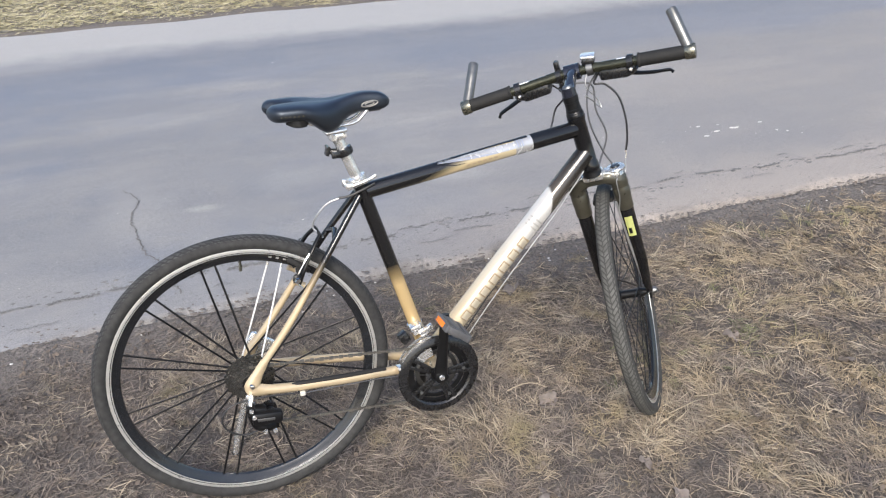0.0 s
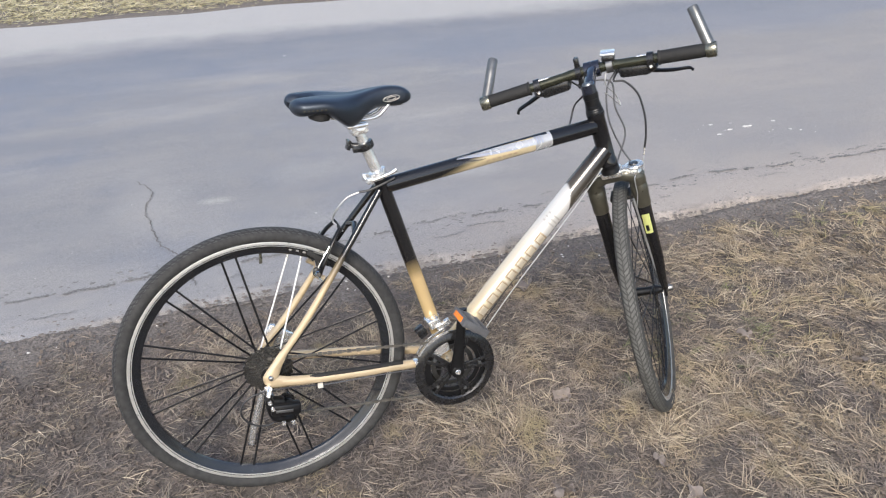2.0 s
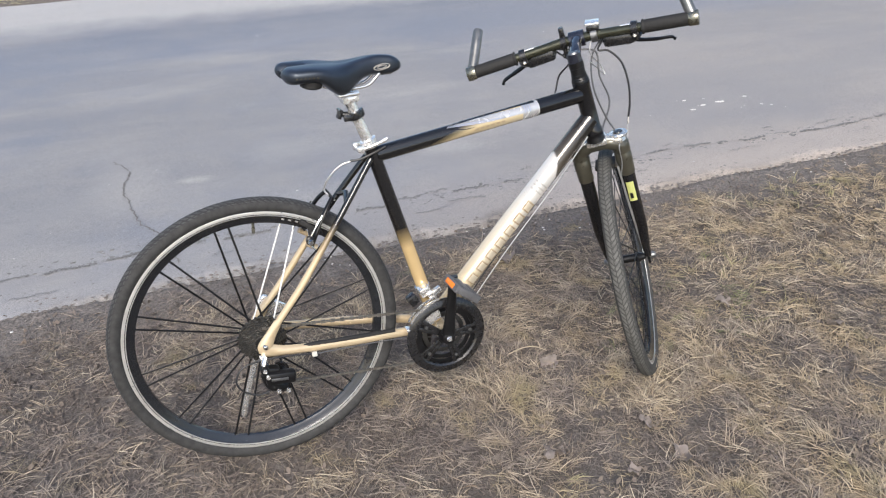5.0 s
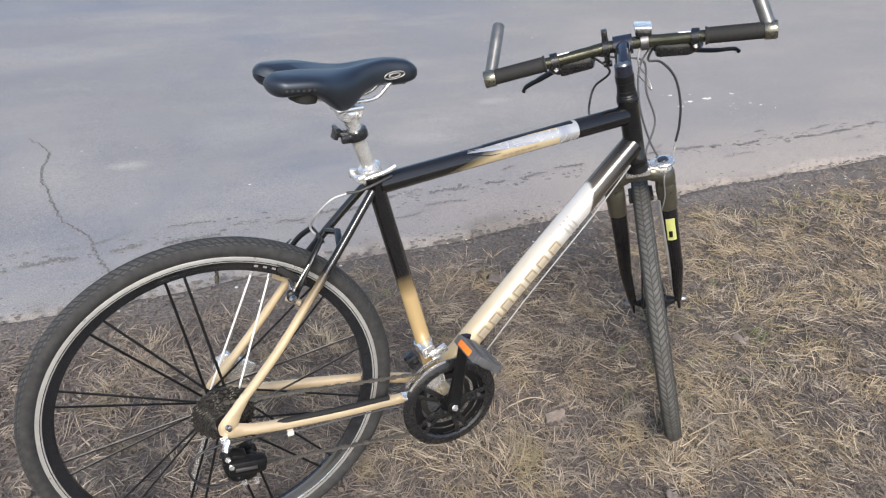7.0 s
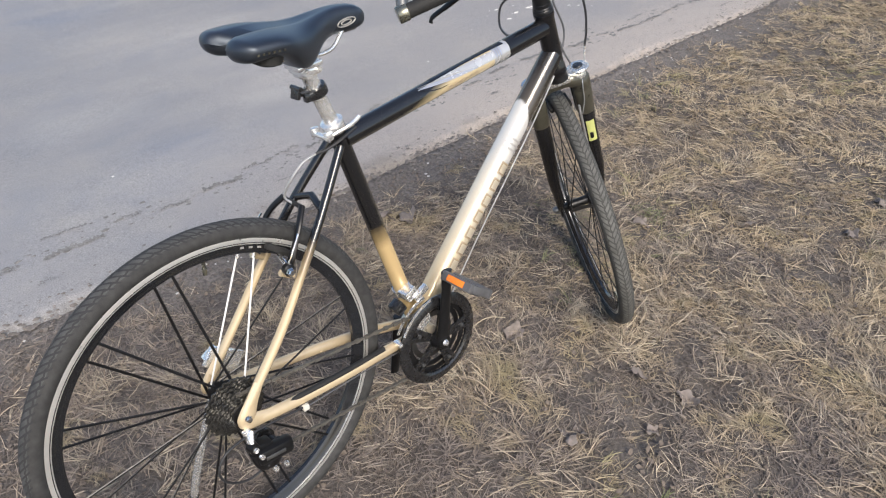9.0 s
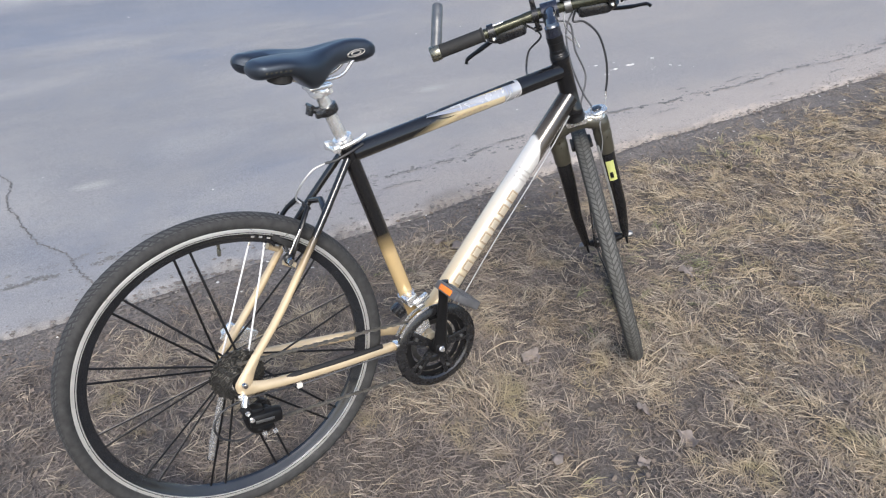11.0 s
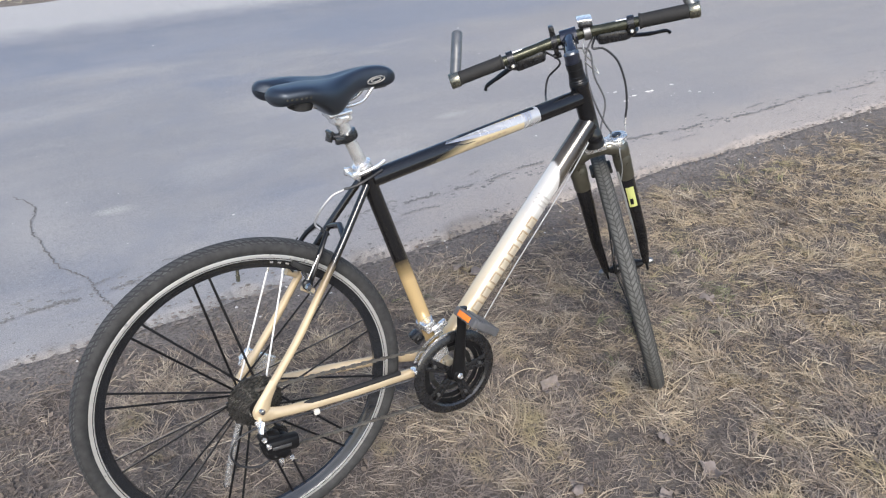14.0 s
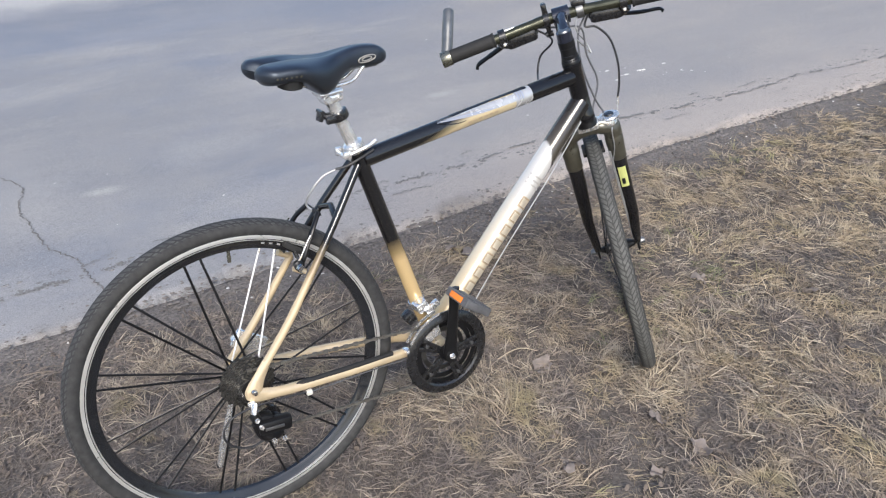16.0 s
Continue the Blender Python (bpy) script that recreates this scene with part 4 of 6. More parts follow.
CR = BB + V(0, -0.066, 0)
guard = part("chain_guard", lathe(bmesh.new(), CR, (0, -1, 0), [(0.083, -0.003), (0.083, 0.003), (0.088, 0.006), (0.104, 0.004), (0.1085, 0.0), (0.1075, -0.005), (0.101, -0.004), (0.089, -0.003)], 72, True), BLACK_PLASTIC, BIKE, "black plastic chain guard ring with five arms")
for k in range(5):
    a = radians(90 + 72 * k - 16)
    for d in (-0.13, 0.13):
        out = V(math.cos(a + d), 0, math.sin(a + d))
        part("guard_arm", block(bmesh.new(), CR + V(0, -0.001, 0) + out * 0.055, (0.064, 0.006, 0.011), basis(out, (0, 1, 0)), 0.0015), BLACK_PLASTIC, guard)
    out = V(math.cos(a), 0, math.sin(a))
    part("guard_bolt", disc(CR + V(0, -0.006, 0) + out * 0.066, (0, 1, 0), [(0.002, -0.002), (0.0042, -0.0015), (0.0045, 0.004)], 12), GREY_METAL, guard)
for r, off, mat in ((0.086, 0.008, BLACK_METAL), (0.075, 0.015, BLACK_METAL), (0.058, 0.022, DARK_STEEL)):
    part("chainring", lathe(bmesh.new(), CR + V(0, off, 0), (0, -1, 0), [(r, -0.001), (r, 0.001), (r - 0.002, 0.0014), (r - 0.012, 0.0014), (r - 0.012, -0.0014), (r - 0.002, -0.0014)], 60, True), mat, BIKE)
part("crank_spider", ring_of_arms(CR + V(0, 0.004, 0), 0.012, 0.064, 0.014, 0.006, 5, radians(90 - 16)), BLACK_METAL, BIKE)
PEDAL = V(0.022, -0.092, 0.445)
crank = part("crank_arm", tube([CR + V(0, -0.012, -0.004), CR.lerp(PEDAL, 0.3) + V(0, -0.010, 0), CR.lerp(PEDAL, 0.8) + V(0, -0.004, 0), PEDAL + V(0, 0, 0.010)], [0.020, 0.015, 0.0125, 0.0135], 16, 0.55, (1, 0, 0)), BLACK_METAL, BIKE, "black crank arm pointing up")
part("crank_bolt", disc(CR + V(0, -0.026, 0), (0, 1, 0), [(0.002, -0.003), (0.005, -0.003), (0.0065, 0.001), (0.0075, 0.002)], 16), SILVER, BIKE)
part("crank_hub", disc(CR + V(0, -0.014, 0), (0, 1, 0), [(0.012, -0.010), (0.0165, -0.008), (0.019, 0.0), (0.022, 0.010), (0.022, 0.016)], 24), BLACK_METAL, BIKE)
LPEDAL = BB * 2 - PEDAL + V(0, 0, 0)
part("crank_arm", tube([BB + V(0, 0.066, 0), V(LPEDAL.x, 0.088, LPEDAL.z)], [0.017, 0.012], 16, 0.55, (1, 0, 0)), BLACK_METAL, BIKE, "black crank arm pointing down")


def pedal(start, side, tilt):
    """A plastic platform pedal on its spindle; side is -1 on the right."""
    along = V(0, side, 0)
    fwd = V(math.cos(tilt), 0, math.sin(tilt))
    up = V(-math.sin(tilt), 0, math.cos(tilt))
    turn = Matrix((fwd, along, up)).transposed()
    c = Vector(start) + along * 0.058
    bm = bmesh.new()
    for o in (-0.031, 0.031):
        block(bm, c + fwd * o, (0.012, 0.082, 0.020), turn, 0.003)
    for o in (-0.036, 0.036):
        block(bm, c + along * o, (0.056, 0.012, 0.018), turn, 0.003)
    block(bm, c, (0.022, 0.078, 0.024), turn, 0.005)
    for o in (-0.017, 0.017):
        for q in (-0.018, 0.018):
            block(bm, c + fwd * o + along * q, (0.022, 0.006, 0.012), turn, 0.001)
    body = part("pedal", bm, PEDAL_GREY, BIKE, "grey plastic platform pedal with orange reflectors")
    for o in (-0.0375, 0.0375):
        part("reflector", block(bmesh.new(), c + fwd * o, (0.003, 0.046, 0.013), turn, 0.001), ORANGE, body, "orange pedal reflector")
    part("spindle", sweep(bmesh.new(), [Vector(start) - along * 0.012, c], 0.0065, 12), GREY_METAL, body)
    return body


pedal(PEDAL, -1, radians(-38))

# chain: links along the upper and lower run
def chain_run(a, b, count, name):
    bm = bmesh.new()
    d = (b - a) / count
    for i in range(count):
        c = a + d * (i + 0.5)
        turn = basis(d, (0, 1, 0))
        block(bm, c, (d.length * 0.9, 0.0065 if i % 2 else 0.0045, 0.0068 if i % 2 else 0.0045), turn, 0)
    return part(name, bm, CHAIN, BIKE, "dusty bicycle chain", smooth=False)


chain_run(BB + V(-0.01, -0.052, 0.076), REAR + V(0.0, -0.045, 0.034), 38, "chain")
chain_run(BB + V(-0.01, -0.052, -0.075), V(-0.425, -0.055, 0.250), 36, "chain")

# front derailleur
bm = bmesh.new()
for y, r0, r1, a0, a1 in ((-0.074, 0.1105, 0.1155, 98, 148), (-0.052, 0.106, 0.113, 98, 150), (-0.060, 0.052, 0.090, 100, 136)):
    rows = []
    for i in range(13):
        a = radians(a0 + (a1 - a0) * i / 12)
        rows.append([bm.verts.new(BB + V(r * math.cos(a), y + o, r * math.sin(a))) for r, o in ((r0, 0), (r1, 0), (r1, 0.0018), (r0, 0.0018))])
    for p, q in zip(rows, rows[1:]):
        for k in range(4):
            bm.faces.new((p[k], p[(k + 1) % 4], q[(k + 1) % 4], q[k]))
    bm.faces.new(rows[0])
    bm.faces.new(rows[-1][::-1])
block(bm, BB + V(-0.10, -0.056, 0.038), (0.012, 0.024, 0.008), None, 0.002)
part("front_derailleur", bm, SILVER, BIKE, "bright steel front derailleur cage")
bm = bmesh.new()
block(bm, BB + V(-0.040, -0.030, 0.125), (0.030, 0.030, 0.026), basis((1, 0, 0.4), (0, 1, 0)), 0.004)
block(bm, BB + V(-0.018, -0.044, 0.120), (0.040, 0.012, 0.016), basis((1, 0, 0.5), (0, 1, 0)), 0.003)
lathe(bm, BB + V(-0.033, 0, 0.118), ST1 - ST0, [(0.0175, -0.008), (0.020, -0.008), (0.020, 0.008), (0.0175, 0.008)], 20, True)
part("derailleur_clamp", bm, SILVER, BIKE, "silver derailleur clamp")
part("derailleur_spring_box", block(bmesh.new(), BB + V(-0.075, -0.034, 0.108), (0.026, 0.026, 0.030), basis((1, 0, 0.6), (0, 1, 0)), 0.005), BLACK_PLASTIC, BIKE)

# rear derailleur
bm = bmesh.new()
block(bm, (-0.466, -0.078, 0.334), (0.016, 0.010, 0.036), basis((1, 0, 0.15), (0, 1, 0)), 0.003)
sweep(bm, spline([(-0.462, -0.080, 0.346), (-0.470, -0.090, 0.330), (-0.468, -0.100, 0.314)], 4), [0.0095] * 4 + [0.0085] * 5, 12, 0.7)
part("derailleur_hanger", bm, SILVER, BIKE, "bright derailleur hanger")
bm = bmesh.new()
block(bm, (-0.456, -0.092, 0.312), (0.040, 0.026, 0.026), basis((1, 0, -0.25), (0, 1, 0)), 0.005)
block(bm, (-0.438, -0.098, 0.300), (0.048, 0.014, 0.020), basis((1, 0, 0.1), (0, 1, 0)), 0.004)
lathe(bm, (-0.470, -0.096, 0.322), (0, 1, 0), [(0.004, -0.010), (0.010, -0.009), (0.011, 0.008)], 16, False)
lathe(bm, (-0.428, -0.090, 0.292), (0, 1, 0), [(0.006, -0.016), (0.013, -0.014), (0.014, 0.016)], 18, False)
block(bm, (-0.436, -0.104, 0.298), (0.072, 0.026, 0.032), basis((1, 0, -0.12), (0, 1, 0)), 0.008)
sweep(bm, spline([(-0.470, -0.098, 0.312), (-0.462, -0.100, 0.280), (-0.440, -0.092, 0.262), (-0.424, -0.080, 0.256)], 4), [0.012] * 6 + [0.010] * 7, 12)
rear_der = part("rear_derailleur", bm, BLACK_METAL, BIKE, "black rear derailleur with a silver bolt")
part("bolt", disc((-0.470, -0.107, 0.322), (0, 1, 0), [(0.002, -0.002), (0.005, -0.002), (0.006, 0.003)], 10), SILVER, rear_der)
# thin grey strip added as the highlight along the derailleur body
part("plate", block(bmesh.new(), (-0.440, -0.1178, 0.299), (0.040, 0.002, 0.007), basis((1, 0, -0.12), (0, 1, 0)), 0.0005), GREY_METAL, rear_der)
for bx, bz in ((-0.4655, 0.309), (-0.446, 0.2655), (-0.424, 0.262)):
    part("bolt", disc((bx, -0.1165, bz), (0, 1, 0), [(0.002, -0.002), (0.0048, -0.002), (0.0055, 0.004)], 10), SILVER, rear_der)
bm = bmesh.new()
for y in (-0.062, -0.046):
    block(bm, (-0.428, y, 0.268), (0.026, 0.002, 0.070), basis((1, 0, 0.15), (0, 1, 0)), 0.001)
part("pulley_cage", bm, BLACK_METAL, rear_der)
for zc in (0.290, 0.246):
    part("pulley", disc((-0.428, -0.054, zc), (0, 1, 0), [(0.004, -0.004), (0.0195, -0.003), (0.0195, 0.003), (0.004, 0.004)], 22), BLACK_PLASTIC, rear_der)
part("shift_cable", tube(spline([(-0.452, -0.096, 0.266), (-0.490, -0.092, 0.256), (-0.524, -0.090, 0.272), (-0.538, -0.088, 0.302), (-0.520, -0.086, 0.332), (-0.478, -0.082, 0.340), (-0.42, -0.080, 0.336), (-0.345, -0.078, 0.324)], 7), 0.0024, 8), CABLE_BLACK, BIKE)

# kickstand on the left dropout
bm = bmesh.new()
block(bm, (-0.412, 0.084, 0.394), (0.078, 0.012, 0.044), basis((1, 0, -0.75), (0, 1, 0)), 0.005)
block(bm, (-0.426, 0.088, 0.402), (0.034, 0.022, 0.040), basis((1, 0, 0.5), (0, 1, 0)), 0.003)
lathe(bm, (-0.420, 0.100, 0.368), (0, 1, 0), [(0.006, 0.012), (0.013, 0.010), (0.014, -0.014)], 16, False)
kickstand = part("kickstand", bm, SILVER, BIKE, "silver kickstand on the rear dropout")
part("leg", sweep(bmesh.new(), spline([(-0.420, 0.096, 0.362), (-0.450, 0.112, 0.290), (-0.505, 0.142, 0.130), (-0.528, 0.160, 0.040)], 4), 0.0085, 12), SILVER, kickstand, "grey aluminium kickstand leg")
part("foot", sweep(bmesh.new(), [(-0.526, 0.158, 0.050), (-0.534, 0.166, 0.010)], [0.011, 0.013], 12), BLACK_RUBBER, kickstand)

# rear brake
for s in (-1, 1):
    bm = bmesh.new()
    sweep(bm, spline([(-0.312, s * 0.050, 0.592), (-0.296, s * 0.056, 0.628), (-0.270, s * 0.048, 0.668), (-0.246, s * 0.030, 0.694)], 4), [0.008] * 5 + [0.0065] * 8, 10, 0.75)
    arm = part("brake_arm", bm, BLACK_METAL, BIKE, "black linear-pull brake arm")
    bm = bmesh.new()
    block(bm, (-0.303, s * 0.024, 0.628), (0.062, 0.012, 0.012), basis((0.75, 0, -0.66), (0, 1, 0)), 0.003)
    part("brake_pad", bm, BLACK_RUBBER, arm)
    part("pad_bolt", tube([(-0.308, s * 0.030, 0.622), (-0.314, s * 0.070, 0.614)], 0.0055, 10), CHROME, arm)
    part("pad_washer", disc((-0.316, s * 0.068, 0.612), (0, s, 0), [(0.004, -0.008), (0.010, -0.007), (0.011, 0.004), (0.005, 0.008)], 14), BLACK_METAL, arm)
    part("pad_nut", disc((-0.317, s * 0.077, 0.611), (0, s, 0), [(0.0075, -0.004), (0.0075, 0.003), (0.005, 0.006), (0.002, 0.006)], 6), CHROME, arm)
    part("spring_wire", tube(spline([(-0.306, s * 0.062, 0.585), (-0.318, s * 0.064, 0.606), (-0.300, s * 0.066, 0.640), (-0.280, s * 0.060, 0.664)], 5), 0.0018, 6), CHROME, arm)
part("brake_noodle", tube(spline([(-0.184, -0.010, 0.768), (-0.214, -0.005, 0.759), (-0.242, 0.0, 0.733), (-0.254, 0.010, 0.704), (-0.246, 0.0, 0.690), (-0.240, -0.028, 0.686)], 7), 0.0023, 8), CABLE_WHITE, BIKE, "silver brake cable noodle")
part("brake_cable", tube(spline([(-0.188, -0.010, 0.768), (-0.165, -0.014, 0.770), (-0.135, -0.018, 0.780), (-0.10, -0.017, 0.792)], 5), 0.0030, 8), CABLE_BLACK, BIKE)
part("cable_boot", tube([(-0.244, 0.030, 0.690), (-0.244, -0.030, 0.690)], 0.0042, 8), BLACK_RUBBER, BIKE)

# suspension fork, steered to the left
def steer(r, h, a):
    """A point by steered right, steered heading and height along the steering axis from the head tube's middle."""
    return HEAD + SR * r + SH * h + AX * a


FT = Matrix((SR, SH, AX)).transposed()
bm = bmesh.new()
block(bm, steer(0, 0.010, -0.124), (0.056, 0.048, 0.022), FT, 0.007)
for s in (-1, 1):
    block(bm, steer(s * 0.042, 0.024, -0.136), (0.050, 0.038, 0.024), Matrix.Rotation(0.0, 3, "X") @ FT @ Matrix.Rotation(s * 0.20, 3, "Y"), 0.010)
    lathe(bm, steer(s * 0.057, 0.030, -0.132), AX, [(0.008, 0.006), (0.014, 0.004), (0.0175, -0.004), (0.0190, -0.028), (0.017, -0.030)], 24, False)
fork = part("fork_crown", bm, CROWN, BIKE, "silver suspension fork crown")
for s in (-1, 1):
    part("cap_flange", disc(steer(s * 0.057, 0.030, -0.126), AX, [(0.014, -0.006), (0.0255, -0.004), (0.0262, 0.000), (0.024, 0.003), (0.0135, 0.004)], 24), CROWN, fork, "silver flange round the fork cap")
    part("fork_cap", disc(steer(s * 0.057, 0.030, -0.128), AX, [(0.0135, -0.004), (0.0135, 0.005), (0.011, 0.009), (0.002, 0.0095)], 16), BLACK_PLASTIC, fork)
part("steerer_race", disc(steer(0, 0, -0.112), AX, [(0.018, -0.01), (0.026, -0.006), (0.024, 0.006), (0.018, 0.008)], 24), BLACK_METAL, fork)
LEG_H = 0.030
for s in (-1, 1):
    part("stanchion", disc(steer(s * 0.057, LEG_H, -0.170), AX, [(0.0135, -0.06), (0.0135, 0.03)], 20), CHROME, fork)
    part("fork_shoulder", disc(steer(s * 0.057, LEG_H, -0.185), AX, [(0.0200, -0.062), (0.0215, -0.058), (0.0218, -0.026), (0.0228, -0.022), (0.0230, 0.002), (0.0222, 0.004), (0.0222, 0.008), (0.0232, 0.010), (0.0228, 0.034), (0.020, 0.040)], 28), FORK_GREY, fork, "olive grey upper fork leg")
    low = [steer(s * 0.057, LEG_H, -0.205), steer(s * 0.057, LEG_H, -0.30), steer(s * 0.061, LEG_H, -0.42), steer(s * 0.057, LEG_H + 0.006, -0.50), steer(s * 0.056, LEG_H + 0.026, -0.540)]
    leg = part("fork_leg", tube(low, [0.0200, 0.0190, 0.0150, 0.0115, 0.0095], 20), BLACK_PAINT, fork, "black tapered fork lower leg")
    bm = bmesh.new()
    block(bm, FRONT + SR * s * 0.056, (0.008, 0.034, 0.040), FT, 0.004)
    part("fork_dropout", bm, BLACK_METAL, fork)
    part("axle_nut", disc(FRONT + SR * s * 0.066, SR * s, [(0.010, -0.006), (0.010, 0.004), (0.007, 0.010), (0.003, 0.011)], 12), GREY_METAL, fork)
part("brake_arch", tube(spline([steer(-0.056, 0.044, -0.222), steer(-0.045, 0.056, -0.172), steer(0, 0.062, -0.156), steer(0.045, 0.056, -0.172), steer(0.056, 0.044, -0.222)], 5), 0.010, 12), SILVER, fork, "silver brake arch")
part("crown_arch", sweep(bmesh.new(), spline([steer(-0.057, 0.028, -0.176), steer(-0.052, 0.024, -0.156), steer(-0.030, 0.018, -0.143), steer(0, 0.016, -0.140), steer(0.030, 0.018, -0.143), steer(0.052, 0.024, -0.156), steer(0.057, 0.028, -0.176)], 5), [0.021] * 6 + [0.0195] * 5 + [0.0175] * 9 + [0.0195] * 5 + [0.021] * 6, 16), FORK_GREY, fork, "olive grey arch of the fork crown")
# sticker on the right leg
bm = bmesh.new()
for w, h, z, o in ((0.030, 0.052, 0, 0.0),):
    rows = []
    for i in range(9):
        a = radians(-30 + 62 * i / 8)
        nrm = (SR * math.sin(a) - SH * math.cos(a))
        rows.append([bm.verts.new(steer(0.057, LEG_H, -0.298 + q) + nrm * 0.0198) for q in (-0.030, 0.030)])
    for a, b in zip(rows, rows[1:]):
        bm.faces.new((a[0], b[0], b[1], a[1]))
part("sticker", bm, YELLOW, fork, "yellow-green fork sticker")
bm = bmesh.new()
for q in (-0.018, -0.0125, -0.007):
    rows = []
    for i in range(5):
        a = radians(-16 + 24 * i / 4)
        nrm = (SR * math.sin(a) - SH * math.cos(a))
        rows.append([bm.verts.new(steer(0.057, LEG_H, -0.298 + q + d) + nrm * 0.0206) for d in (-0.0032, 0.0032)])
    for a, b in zip(rows, rows[1:]):
        bm.faces.new((a[0], b[0], b[1], a[1]))
part("sticker_bars", bm, BLACK_METAL, fork)
for s in (-1, 1):
    bm = bmesh.new()
    sweep(bm, [steer(s * 0.048, 0.066, -0.262), steer(s * 0.044, 0.074, -0.19), steer(s * 0.026, 0.074, -0.142)], [0.0085, 0.007, 0.006], 10, 0.7)
    arm = part("brake_arm", bm, BLACK_METAL, BIKE, "black linear-pull brake arm")
    part("brake_pad", block(bmesh.new(), steer(s * 0.022, 0.062, -0.222), (0.012, 0.055, 0.012), FT, 0.003), BLACK_RUBBER, arm)
# steel rods running down inside the right leg to the axle
part("fork_rod", tube([steer(0.038, 0.010, -0.215), steer(0.042, 0.018, -0.35), steer(0.048, 0.044, -0.52)], 0.0032, 8), CABLE_WHITE, fork)

# stem, handlebar and controls
BT = Matrix((BR, BH, BA)).transposed()
TOP = HEAD + AX * 0.060
part("headset_spacer", disc(TOP, AX, [(0.016, 0.0), (0.0200, 0.001), (0.0200, 0.012), (0.0188, 0.013), (0.0188, 0.030), (0.0196, 0.031), (0.0196, 0.046), (0.017, 0.048)], 28), BLACK_METAL, BIKE)
BARC = BAR + BH * 0.030 + BA * 0.012
st0 = HEAD + AX * 0.116
bm = bmesh.new()
sweep(bm, [st0 - AX * 0.010, st0 + AX * 0.012], [0.0188, 0.0180], 20)
sweep(bm, [st0, st0.lerp(BARC, 0.5) + BA * 0.006, BARC], [0.0175, 0.0165, 0.0175], 16, 0.85)
lathe(bm, BARC, BR, [(0.0165, -0.021), (0.0215, -0.020), (0.0215, 0.020), (0.0165, 0.021)], 24, True)
stem = part("stem", bm, STEM_BLUE, BIKE, "glossy blue-black stem")
part("stem_bolt", disc(st0 + AX * 0.012, AX, [(0.014, 0.0), (0.012, 0.004), (0.004, 0.004)], 20), GREY_METAL, stem)
HALF = 0.292


def bar_point(s, up=0.0, fwd=0.0):
    """A point of the bar at s metres to its right from the middle; the ends sweep back a little."""
    u = min(1, abs(s) / HALF)
    k = 1 - max(0, (u - 0.12) / 0.88)
    return BAR + BR * s + BH * (0.030 * k + fwd) + BA * (0.012 * k + up)


